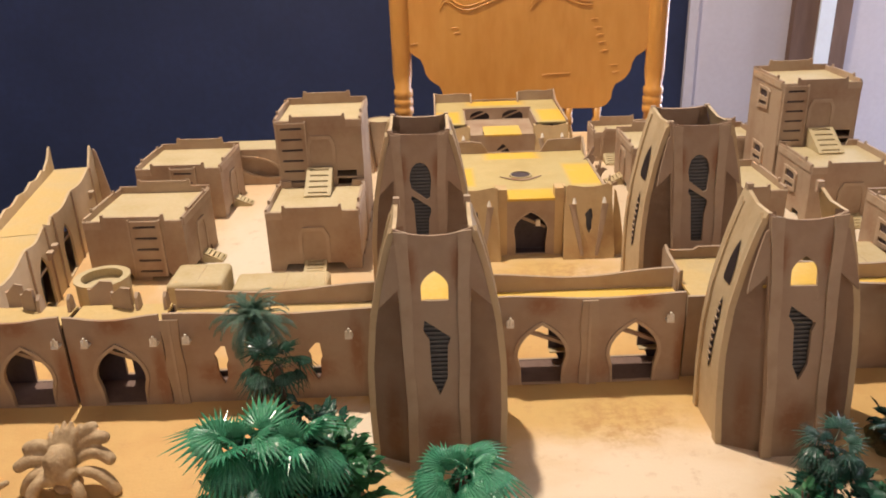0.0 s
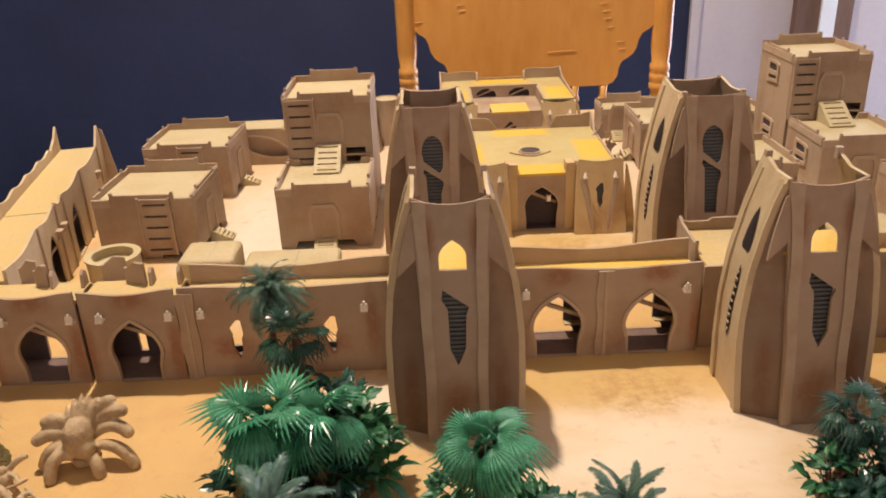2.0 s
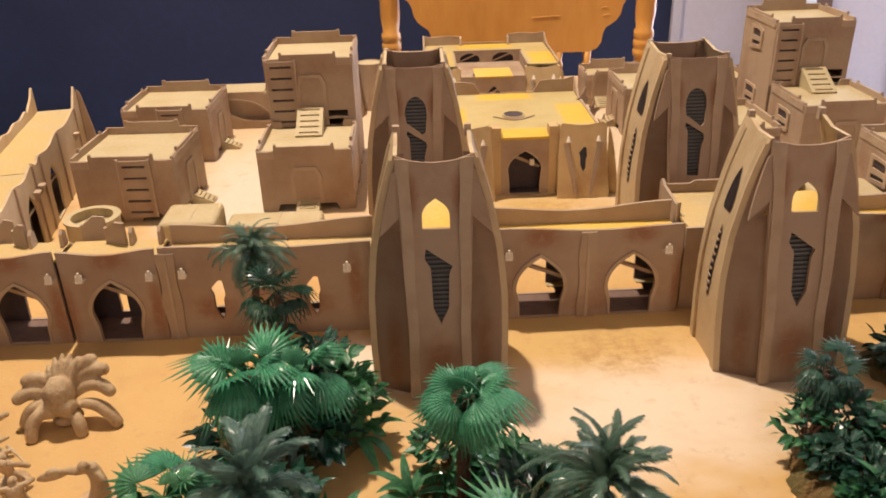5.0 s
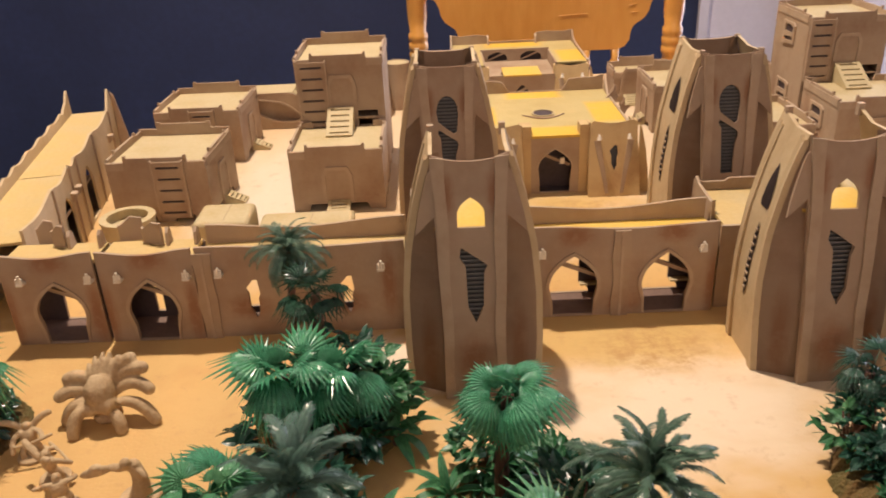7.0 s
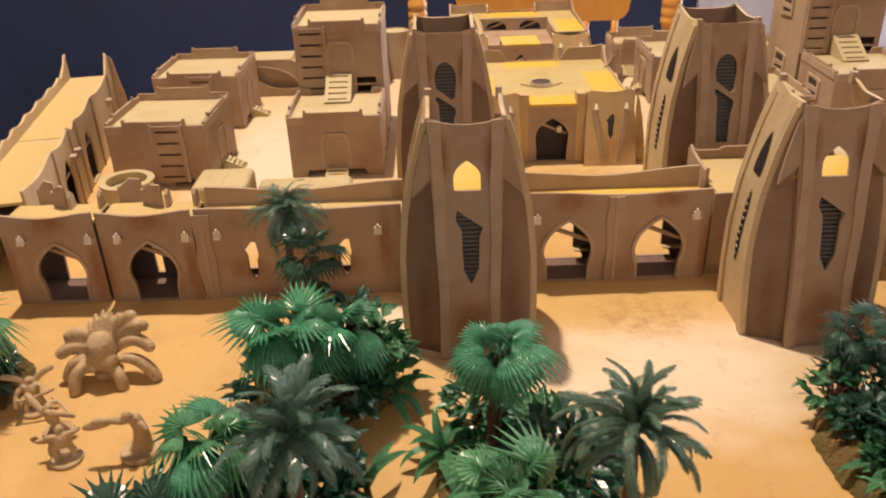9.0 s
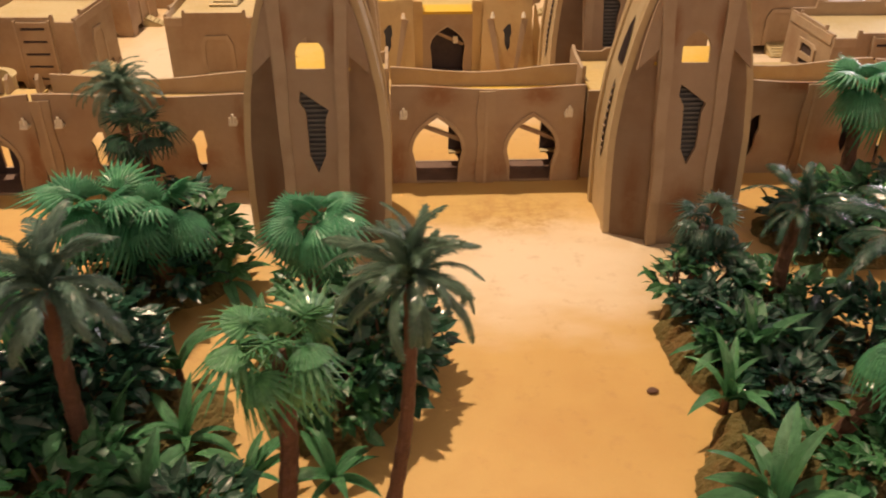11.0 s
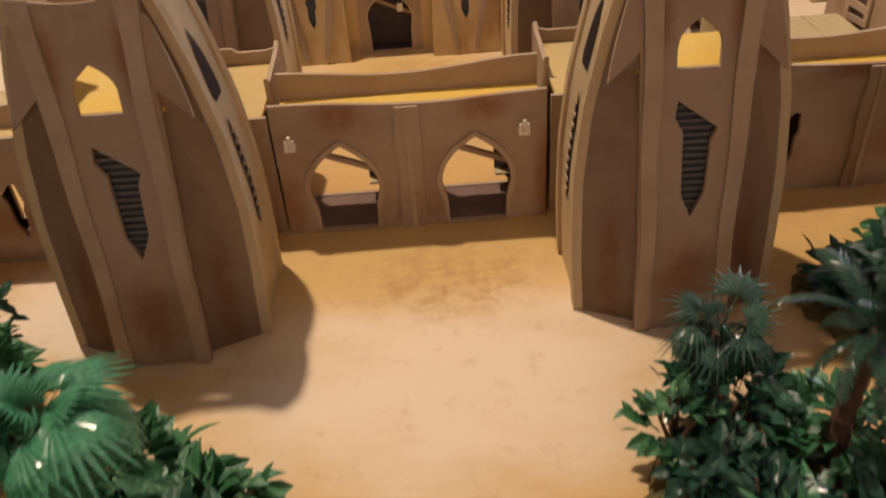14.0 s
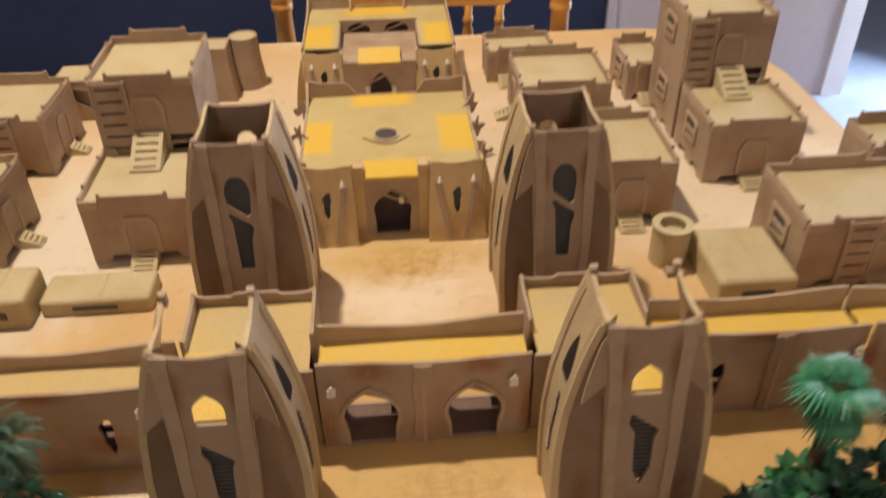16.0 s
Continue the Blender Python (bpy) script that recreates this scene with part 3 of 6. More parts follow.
def tower(x, y, height, inner, label, shelf=0.09):
    """A flaring tower. The gate's towers are open behind; inner ones have four sides."""
    ob = thing("gate_tower" if not inner else "inner_tower", pose(x, y, 0), label, "tower", "flaring towers")
    base, top = (0.0530, 0.0300) if not inner else (0.0525, 0.0315)
    lean = math.degrees(math.atan(0.030 / height))
    half = lambda z: tower_half(z, top, base, height)  # noqa: E731
    n = 20
    depth = 0.086 if not inner else 0.135
    front = lambda z: 0.030 * z / height  # noqa: E731
    backs = (lambda z: depth - 0.006 * z / height) if not inner else (lambda z: depth - 0.030 * z / height)  # noqa: E731

    def face(name, yoff, openings, back=False):
        m = upright(0, yoff, 0, 180 if back else 0, -lean)
        mid = 0.0245
        zt = height / math.cos(math.radians(lean))
        # central sheet between the ribs
        outer = [(-mid, 0), (mid, 0)] + [(mid + (top - 0.0005 - mid) * max(0, (i / 8 - 0.3) / 0.7) * (1 if i else 0), zt * i / 8) for i in range(1, 9)]
        outer += [(p, zt - (0.0025 if inner else 0.006) * math.cos(p / top * math.pi / 2) ** 0.7) for p in (0.018, 0.009, 0.0, -0.009, -0.018)]
        outer += [(-px, pz) for px, pz in reversed(outer[2:10])]
        part(name, plate(bmesh.new(), outer, openings, T, m), TOWER_FACE, ob)
        for s in (-1, 1):
            strip = [(s * (0.0165 + 0.0020 * (i / 12) ** 2 + 0.0006 * math.sin(i * 1.3)), (zt - 0.003) * i / 12) for i in range(13)]
            strip += [(s * (0.0240 + 0.0045 * (i / 12) ** 2 + 0.0006 * math.sin(i * 1.1 + 1)), (zt - 0.002) * i / 12) for i in reversed(range(13))]
            part("rib", plate(bmesh.new(), strip, (), 0.0022, m @ Matrix.Translation((0, 0, 0.0027))), MDF_RIB, ob)
            shoulder = [(s * 0.0246, zt * 0.775), (s * (half(height * 0.70) - 0.0030), zt * 0.69)]
            shoulder += [(s * max(half(height * f) - 0.0030, 0.0252), zt * f) for f in (0.73, 0.78, 0.83, 0.88, 0.93)] + [(s * 0.0250, zt * 0.955)]
            part("shoulder", plate(bmesh.new(), shoulder, (), 0.0024, m @ Matrix.Translation((0, 0, 0.0002))), TOWER_FACE, ob)
        return m

    def wing(yoff_of, sign):
        """The set-back sheet between the ribs and the flaring side."""
        bm = bmesh.new()
        rows = []
        for i in range(n + 1):
            z = height * i / n
            rows.append([bm.verts.new((sign * 0.022, yoff_of(z, 0), z)), bm.verts.new((sign * max(half(z) - T, 0.0225), yoff_of(z, 1), z))])
        for a, b in zip(rows, rows[1:]):
            bm.faces.new((a[0], a[1], b[1], b[0]))
        bmesh.ops.solidify(bm, geom=bm.faces[:], thickness=0.0024)
        bmesh.ops.recalc_face_normals(bm, faces=bm.faces[:])
        part("wing_panel", bm, TOWER_WING, ob)

    if inner:
        openings = [[(px, 0.137 + pz) for px, pz in KEYHOLE_TOP], [(px, 0.131 + pz) for px, pz in KEYHOLE_LOW]]
    else:
        openings = [[(px, height * 0.722 + pz) for px, pz in PANE], [(px + 0.001, height * 0.722 - 0.0645 + pz) for px, pz in GRATE]]
    m = face("front_panel", 0, openings)
    if inner:
        grille = part("grille", slab(-0.013, 0.013, 0.078, 0.178, -0.0075, -0.006, m=m), GRILLE, ob, "dark slatted grille")
        slats(grille, 0, 0.021, 0.136, 0.175, m)
        slats(grille, 0, 0.021, 0.081, 0.136, m)
        face("back_panel", depth, openings, True)
    else:
        grille = part("grille", slab(-0.0125, 0.0125, height * 0.722 - 0.079, height * 0.722 - 0.010, -0.0075, -0.006, m=m), GRILLE, ob, "dark slatted grille")
        slats(grille, 0, 0.021, height * 0.722 - 0.076, height * 0.722 - 0.016, m)
        part("shelf", slab(-0.028, 0.028, front(0.13) + 0.006, shelf, height * 0.722 - 0.005, height * 0.722 - 0.003), YELLOW, ob)
    for sign in (-1, 1):
        wing(lambda z, k: front(z) + 0.0015 + (0.016 * (1 - (z / height) ** 2) if k else 0.004), sign)
        if inner:
            wing(lambda z, k: backs(z) - 0.0015 - (0.016 * (1 - (z / height) ** 2) if k else 0.004), sign)
        # side: an outer frame sheet and a proud curved strip along each edge
        tops = (height, height + (0.006 if not inner else 0.002))
        yf = lambda z: front(z) + 0.0175 * (1 - (z / height) ** 2) + 0.0005  # noqa: E731
        yb = (lambda z: backs(z)) if not inner else (lambda z: backs(z) - 0.0175 * (1 - (z / height) ** 2))  # noqa: E731
        part("side_panel", side_sheet(bmesh.new(), half, yf, yb, tops, height, sign), LIT_SIDE, ob)
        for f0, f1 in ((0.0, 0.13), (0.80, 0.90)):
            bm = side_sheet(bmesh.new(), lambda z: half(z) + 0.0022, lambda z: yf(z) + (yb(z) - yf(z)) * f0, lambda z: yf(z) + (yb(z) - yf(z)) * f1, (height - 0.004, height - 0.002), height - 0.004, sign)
            part("edge_strip", bm, LIT_SIDE, ob)
        # openings of the side: a pointed window above a long slanting grille
        for zc, hh, ww, tall in ((0.76, 0.036, 0.15, False), (0.44, 0.066, 0.06, True)):
            bm = bmesh.new()
            rows = []
            bars = []
            for i in range(11):
                f = i / 10
                z = height * zc + hh * (f - 0.5)
                slant = (0.10 * (0.5 - f) if tall else 0.0) * (yb(z) - yf(z))
                yc = yf(z) * 0.58 + yb(z) * 0.42 + slant
                wide = (yb(z) - yf(z)) * ww * (min(1.0, 0.25 + f * 5) * min(1.0, 0.10 + (1 - f) * 5) if tall else max(0.03, 1 - f ** 2.4) * min(1.0, 0.8 + f * 2))
                rows.append([bm.verts.new((sign * (half(z) + 0.0006), yc - wide, z)), bm.verts.new((sign * (half(z) + 0.0006), yc + wide, z))])
                if tall and 0 < i < 10:
                    bars.append((yc, wide, z))
            for a, b in zip(rows, rows[1:]):
                bm.faces.new((a[0], a[1], b[1], b[0]))
            bmesh.ops.solidify(bm, geom=bm.faces[:], thickness=0.0010)
            opening = part("side_window", bm, OPENING_SHADE, ob, "dark slanting side opening")
            for yc, wide, z in bars:
                bx = sorted((sign * (half(z) + 0.0007), sign * (half(z) + 0.0017)))
                part("slat", slab(bx[0], bx[1], yc - wide * 0.8, yc + wide * 0.8, z - 0.0008, z + 0.0008), MDF, opening)
    for sx in (-1, 1):
        for yy in ((backs(height) - 0.004,) if not inner else (backs(height) - 0.003, front(height) + 0.003)):
            part("finial", slab(sx * (top - 0.002) - 0.0025, sx * (top - 0.002) + 0.0025, yy - 0.0025, yy + 0.0025, height - 0.001, height + (0.0085 if not inner else 0.0022)), MDF_RIB, ob)
    return ob


tower(0.0262, 0.657, 0.195, False, "tan flaring gate tower with arched window and slatted grille")
tower(0.3062, 0.657, 0.197, False, "tan flaring gate tower beside the arched wall section", 0.066)
tower(0.0138, 0.906, 0.203, True, "tall tan inner tower with a keyhole grille")
tower(0.3010, 0.900, 0.204, True, "tall tan inner tower beside the palace")
# ---- palace ----


def pylon(parent, x0, x1, y, height, deep, lean=13.0):
    w = x1 - x0
    mid = w / 2
    slit = [(mid + px * 0.85, height * 0.34 + pz * 0.80) for px, pz in SLIT]
    m = upright(x0, y, 0, 0, -lean)
    outline = [(-0.002, 0), (w + 0.002, 0), (w, height * 0.6), (w - 0.003, height - 0.002), (w - 0.006, height), (mid + 0.006, height - 0.003), (mid - 0.006, height - 0.003), (0.006, height), (0.003, height - 0.002), (0, height * 0.6)]
    part("pylon_front", plate(bmesh.new(), outline, [slit], T, m), PYLON_PAINT, parent)
    part("slit_backing", slab(mid - 0.012, mid + 0.012, height * 0.3, height * 0.8, -0.008, -0.006, m=m), GRILLE, parent)
    for s in (0, 1):
        fold = [(0.010 + s * (w - 0.020) - 0.004, height * 0.74), (0.010 + s * (w - 0.020) + 0.004, height * 0.74), (mid + (s - 0.5) * 0.018 + 0.002, 0.004), (mid + (s - 0.5) * 0.018 - 0.002, 0.004)]
        part("pleat", plate(bmesh.new(), fold, (), 0.0016, m @ Matrix.Translation((0, 0, 0.0024))), MDF, parent)
        bm = bmesh.new()
        lx = 0.012 + s * (w - 0.024)
        bmesh.ops.create_cone(bm, cap_ends=True, segments=8, radius1=0.0030, radius2=0.0012, depth=0.007, matrix=m @ pose(lx, height * 0.79, 0.0055, -90, 0, 0))
        part("lantern", bm, LANTERN, parent)
    side = -1 if x0 < 0 else 1
    edge = x0 - 0.0003 if side < 0 else x1 + 0.0003
    flare = [(0, 0), (side * 0.015, 0), (side * 0.0125, height * 0.30), (side * 0.008, height * 0.62), (side * 0.002, height * 0.90), (0, height * 0.93)]
    part("buttress", plate(bmesh.new(), flare, (), T, upright(edge, y + 0.012)), PYLON_PAINT, parent)
    for s, sx in ((0, x0 + T / 2), (1, x1 - T / 2)):
        run = math.tan(math.radians(lean)) * (height - 0.005)
        cheek = [(T + 0.0006, 0), (deep, 0), (deep, height - 0.005), (run + T + 0.0006, height - 0.005)]
        part("pylon_side", plate(bmesh.new(), cheek, (), T, upright(sx, y, 0, 90)), PYLON_PAINT, parent)


hall = thing("palace_hall", pose(0.1475, 1.060, 0), "tan palace hall with cream roof, yellow roof patches and arched door", "palace")
pylon(hall, -0.102, -0.041, 0.0, 0.094, 0.038)
pylon(hall, 0.041, 0.102, 0.0, 0.094, 0.038)
door_hole = arch(0, 0.001, 0.042, 0.057, 0.55, 0.002)
part("front_wall", plate(bmesh.new(), [(-0.041, 0), (0.041, 0), (0.041, 0.0735), (-0.041, 0.0735)], [door_hole], T, upright(0, 0.0215)), MDF, hall)
part("door_trim", plate(bmesh.new(), [(x, max(z, 0.001)) for x, z in ring(door_hole, 0.0018)], [[(x, max(z, 0.0014)) for x, z in door_hole]], 0.0016, upright(0, 0.0192)), MDF_RIB, hall)
# Dark sheet and floor stand for the unlit room behind the door.
part("doorway_lining", slab(-0.034, 0.034, 0.040, 0.042, 0.0, 0.066), OPENING_SHADE, hall, "dark sheet standing for the shaded interior behind the door")
part("doorway_floor", slab(-0.034, 0.034, 0.0235, 0.0395, 0.0002, 0.0012), OPENING_SHADE, hall)
part("lantern", slab(0.0075, 0.013, 0.026, 0.030, 0.036, 0.044), LANTERN, hall, "small pale lantern hung in the doorway")
part("brace", slab(-0.022, 0.022, 0.03, 0.033, -0.0018, 0.0018, m=pose(0, 0, 0.042, 0, 24, 0)), MDF, hall)
for sx in (-0.1005, 0.1005):
    pts = [(0.039, 0), (0.228, 0), (0.228, 0.0755), (0.039, 0.0755)]
    part("side_wall", plate(bmesh.new(), pts, (), T, upright(sx, 0, 0, 90)), MDF, hall)
    for k, yy in enumerate((0.060, 0.125, 0.190)):
        scroll = [(0.016 * (0.6 + 0.4 * math.cos(3 * a + k)) * math.cos(a), 0.016 * (0.6 + 0.4 * math.cos(5 * a)) * math.sin(a)) for a in [i * math.tau / 22 for i in range(22)]]
        part("scroll_ornament", plate(bmesh.new(), [(px, 0.076 + pz) for px, pz in scroll], (), 0.002, upright(sx + (0.005 if sx > 0 else -0.005), yy, 0, 35 if sx > 0 else -35)), MDF, hall, "dark pierced scroll ornament")
part("rear_wall", plate(bmesh.new(), [(-0.099, 0), (0.099, 0), (0.099, 0.097), (0.084, 0.093), (0.062, 0.093), (0.049, 0.092), (0.039, 0.0755), (-0.039, 0.0755), (-0.049, 0.091), (-0.062, 0.093), (-0.084, 0.093), (-0.099, 0.097)], (), T, upright(0, 0.2315)), MDF, hall)
for sx in (-0.1005, 0.1005):
    part("rear_fin", plate(bmesh.new(), [(0.202, 0.0756), (0.228, 0.0756), (0.228, 0.096), (0.220, 0.090)], (), T, upright(sx, 0, 0, 90)), MDF_RIB, hall)
part("roof", slab(-0.0988, 0.0988, 0.0385, 0.2298, 0.0715, 0.0745), HALL_ROOF, hall, "cream flat roof with sprayed yellow patches")
for bx0, bx1 in ((-0.0408, -0.0300), (0.0300, 0.0408)):
    part("inner_cheek", slab(bx0, bx1, 0.0188, 0.0382, 0.0, 0.0885), PYLON_PAINT, hall)
part("roof_tongue", slab(-0.0297, 0.0297, 0.0165, 0.0383, 0.0738, 0.0768), HALL_ROOF, hall, "yellow painted roof strip over the door")
bm = bmesh.new()
bmesh.ops.create_cone(bm, cap_ends=True, segments=28, radius1=0.0125, radius2=0.0125, depth=0.0012, matrix=pose(-0.003, 0.118, 0.0752))
hatch = part("roof_hatch", bm, OPENING_SHADE, hall, "dark round opening in the roof")
rim = [(math.cos(a) * (0.0155), math.sin(a) * 0.0155) for a in [i * math.tau / 28 for i in range(28)]]
part("hatch_rim", plate(bmesh.new(), rim, [[(x * 0.86, y * 0.86) for x, y in rim]], 0.0020, pose(-0.003, 0.118, 0.0757)), CREAM, hatch)
swoosh = [(-0.028 + 0.056 * i / 14, -0.004 - 0.015 * math.sin(math.pi * i / 14)) for i in range(15)] + [(0.028 - 0.056 * i / 14, -0.004 - 0.0185 * math.sin(math.pi * i / 14) - 0.0012) for i in range(15)]
part("hatch_swoosh", plate(bmesh.new(), swoosh, (), 0.0014, pose(-0.003, 0.118, 0.0754)), MDF, hatch)

keep = thing("palace_keep", pose(0.140, 1.392, 0), "tan palace keep with winged cream roof and yellow ledge", "palace")
pylon(keep, -0.108, -0.052, 0.0, 0.088, 0.034)
pylon(keep, 0.052, 0.108, 0.0, 0.088, 0.034)
gate_hole = arch(0, 0.001, 0.030, 0.056, 0.5)
part("front_wall", plate(bmesh.new(), [(-0.052, 0), (0.052, 0), (0.052, 0.0725), (-0.052, 0.0725)], [gate_hole], T, upright(0, 0.012)), MDF, keep)
part("doorway_lining", slab(-0.026, 0.026, 0.030, 0.032, 0.0, 0.062), OPENING_SHADE, keep, "dark sheet standing for the shaded interior behind the door")
for s in (-1, 1):
    part("door_jamb", slab(s * 0.019 - 0.003, s * 0.019 + 0.003, 0.006, 0.0102, 0.0, 0.036), LANTERN, keep, "pale door jamb")
part("brace", slab(-0.018, 0.018, 0.016, 0.0185, -0.0016, 0.0016, m=pose(0, 0, 0.046, 0, -26, 0)), MDF_RIB, keep)
part("ledge", slab(-0.030, 0.030, 0.001, 0.058, 0.0727, 0.0750), YELLOW, keep, "yellow painted ledge over the door")
part("ledge_floor", slab(-0.0565, 0.0565, 0.0582, 0.1383, 0.0642, 0.0662), MDF, keep)
for s in (-1, 1):
    a, b = sorted((s * 0.0305, s * 0.0565))
    part("ledge_side", slab(a, b, 0.0135, 0.058, 0.0642, 0.0662), MDF, keep)
    a, b = sorted((s * 0.057, s * 0.0595))
    part("recess_wall", slab(a, b, 0.038, 0.1385, 0.0, 0.0845), MDF, keep)
    a, b = sorted((s * 0.0597, s * 0.1068))
    part("wing_roof", slab(a, b, 0.036, 0.1415, 0.0815, 0.0845), KEEP_ROOF, keep, "cream wing roof with a yellow patch")
upper = [arch(-0.030, 0.067, 0.034, 0.016, 0.3), arch(0.028, 0.067, 0.036, 0.017, 0.3)]
part("upper_wall", plate(bmesh.new(), [(-0.0595, 0), (0.0595, 0), (0.0595, 0.087), (-0.0595, 0.087)], upper, T, upright(0, 0.140)), MDF, keep)
part("upper_lining", slab(-0.050, 0.050, 0.148, 0.150, 0.060, 0.081), OPENING_SHADE, keep)
for hole in upper:
    cx = sum(p[0] for p in hole) / len(hole)
    part("brace", slab(-0.018, 0.018, 0.1420, 0.1435, -0.0013, 0.0013, m=pose(cx, 0, 0.0745, 0, -22, 0)), MDF_RIB, keep)
part("roof", slab(-0.1068, 0.1068, 0.1418, 0.2010, 0.0815, 0.0845), KEEP_ROOF, keep, "cream flat roof with sprayed yellow patches")
for sx in (-0.1085, 0.1085):
    part("side_wall", plate(bmesh.new(), [(0.036, 0), (0.201, 0), (0.201, 0.103), (0.189, 0.096), (0.172, 0.090), (0.036, 0.087)], (), T, upright(sx, 0, 0, 90)), MDF, keep)
part("rear_wall", plate(bmesh.new(), [(-0.110, 0), (0.110, 0), (0.110, 0.104), (0.093, 0.101), (0.062, 0.103), (0.044, 0.101), (0.041, 0.088), (-0.041, 0.088), (-0.044, 0.099), (-0.062, 0.101), (-0.093, 0.099), (-0.110, 0.102)], (), T, upright(0, 0.2028)), MDF, keep)
for s in (-1, 1):
    part("rear_fin", plate(bmesh.new(), [(0.188, 0.0847), (0.2008, 0.0847), (0.2008, 0.100), (0.193, 0.097)], (), T, upright(s * 0.0425, 0, 0, 90)), MDF_RIB, keep)

# ---- houses ----


def face_outline(w, h, feet=True, step=0.006, low=0.0):
    base = [(0, low), (w * 0.16, low), (w * 0.19, low + 0.009), (w * 0.40, low + 0.009), (w * 0.42, low), (w * 0.60, low), (w * 0.62, low + 0.009), (w * 0.80, low + 0.009), (w * 0.84, low), (w, low)] if feet else [(0, low), (w, low)]
    top = [(w, h - step), (w * 0.82, h - step), (w * 0.815, h + 0.002), (w * 0.79, h + 0.002), (w * 0.785, h - 0.001), (w * 0.215, h - 0.001), (w * 0.21, h + 0.002), (w * 0.185, h + 0.002), (w * 0.18, h - step), (0, h - step)]
    return base + top


def steps(parent, m, w, run, rise):
    """A little ramp of slotted treads."""
    bm = bmesh.new()
    length = math.hypot(run, rise)
    slots = [[(-w * 0.36, length * (i + 0.35) / 5), (w * 0.36, length * (i + 0.35) / 5), (w * 0.36, length * (i + 0.62) / 5), (-w * 0.36, length * (i + 0.62) / 5)] for i in range(5)]
    plate(bm, [(-w / 2, 0), (w / 2, 0), (w / 2, length), (-w / 2, length)], slots, 0.0025, m @ pose(0, 0, 0.0012, math.degrees(math.atan2(rise, run)), 0, 0))
    for s in (-1, 1):
        plate(bm, [(0.001, 0), (run, 0), (run, rise - 0.001)], (), 0.002, m @ upright(s * (w / 2 - 0.0012), 0, 0, 90))
    return part("steps", bm, CREAM, parent, "slotted cream steps")


def ladder(parent, m, w, z0, z1):
    """A flat ladder set on the wall, with narrow slots between its rungs."""
    n = max(4, int((z1 - z0) / 0.0125))
    slots = [[(-w * 0.36, z0 + (z1 - z0) * (i + 0.40) / n), (w * 0.36, z0 + (z1 - z0) * (i + 0.40) / n), (w * 0.36, z0 + (z1 - z0) * (i + 0.60) / n), (-w * 0.36, z0 + (z1 - z0) * (i + 0.60) / n)] for i in range(n)]
    rungs_ob = part("ladder", plate(bmesh.new(), [(-w / 2, z0), (w / 2, z0), (w / 2, z1), (-w / 2, z1)], slots, 0.0028, m @ Matrix.Translation((0, 0, 0.0034))), MDF, parent)
    part("ladder_back", slab(-w * 0.42, w * 0.42, z0 + 0.001, z1 - 0.001, 0.0016, 0.0019, m=m), OPENING_SHADE, rungs_ob)
    for s in (-1, 1):
        part("ladder_rail", slab(s * w / 2 - 0.0011, s * w / 2 + 0.0011, z0, z1 + 0.002, 0.0017, 0.0058, m=m), MDF_RIB, rungs_ob)


def doorway(parent, m, cx, w, h, z0=0.0):
    frame_hole = [(cx - w / 2, z0 + 0.001), (cx + w / 2, z0 + 0.001), (cx + w / 2, z0 + h * 0.82), (cx + w * 0.36, z0 + h), (cx - w * 0.36, z0 + h), (cx - w / 2, z0 + h * 0.82)]
    outer = [(cx - w * 0.66, z0 + 0.001), (cx + w * 0.66, z0 + 0.001), (cx + w * 0.66, z0 + h * 0.86), (cx + w * 0.46, z0 + h * 1.12), (cx - w * 0.46, z0 + h * 1.12), (cx - w * 0.66, z0 + h * 0.86)]
    frame_ob = part("door_frame", plate(bmesh.new(), outer, [[(x, z + 0.0005) for x, z in frame_hole]], 0.0022, m @ Matrix.Translation((0, 0, 0.0027))), MDF_RIB, parent)
    part("door", plate(bmesh.new(), frame_hole, (), 0.0008, m @ Matrix.Translation((0, 0, 0.0021))), MDF, frame_ob)


def window(parent, m, cx, cz, w, h):
    """A raised square frame with an upper and a lower slot, each over a dark pane."""
    outer = [(cx - w * 0.56, cz - h * 0.80), (cx + w * 0.56, cz - h * 0.62), (cx + w * 0.56, cz + h * 0.62), (cx + w * 0.40, cz + h * 0.80), (cx - w * 0.56, cz + h * 0.80)]
    upper = [(cx - w * 0.36, cz + h * 0.12), (cx + w * 0.40, cz + h * 0.12), (cx + w * 0.40, cz + h * 0.50), (cx + w * 0.28, cz + h * 0.62), (cx - w * 0.36, cz + h * 0.62)]
    lower = [(cx - w * 0.36, cz - h * 0.52), (cx + w * 0.40, cz - h * 0.40), (cx + w * 0.40, cz - h * 0.16), (cx - w * 0.36, cz - h * 0.22)]
    frame_ob = part("window_frame", plate(bmesh.new(), outer, [upper, lower], 0.0026, m @ Matrix.Translation((0, 0, 0.003))), MDF_RIB, parent)
    for slot in (upper, lower):
        part("window_pane", plate(bmesh.new(), slot, (), 0.0006, m @ Matrix.Translation((0, 0, 0.0020))), OPENING_SHADE, frame_ob, "dark window opening")


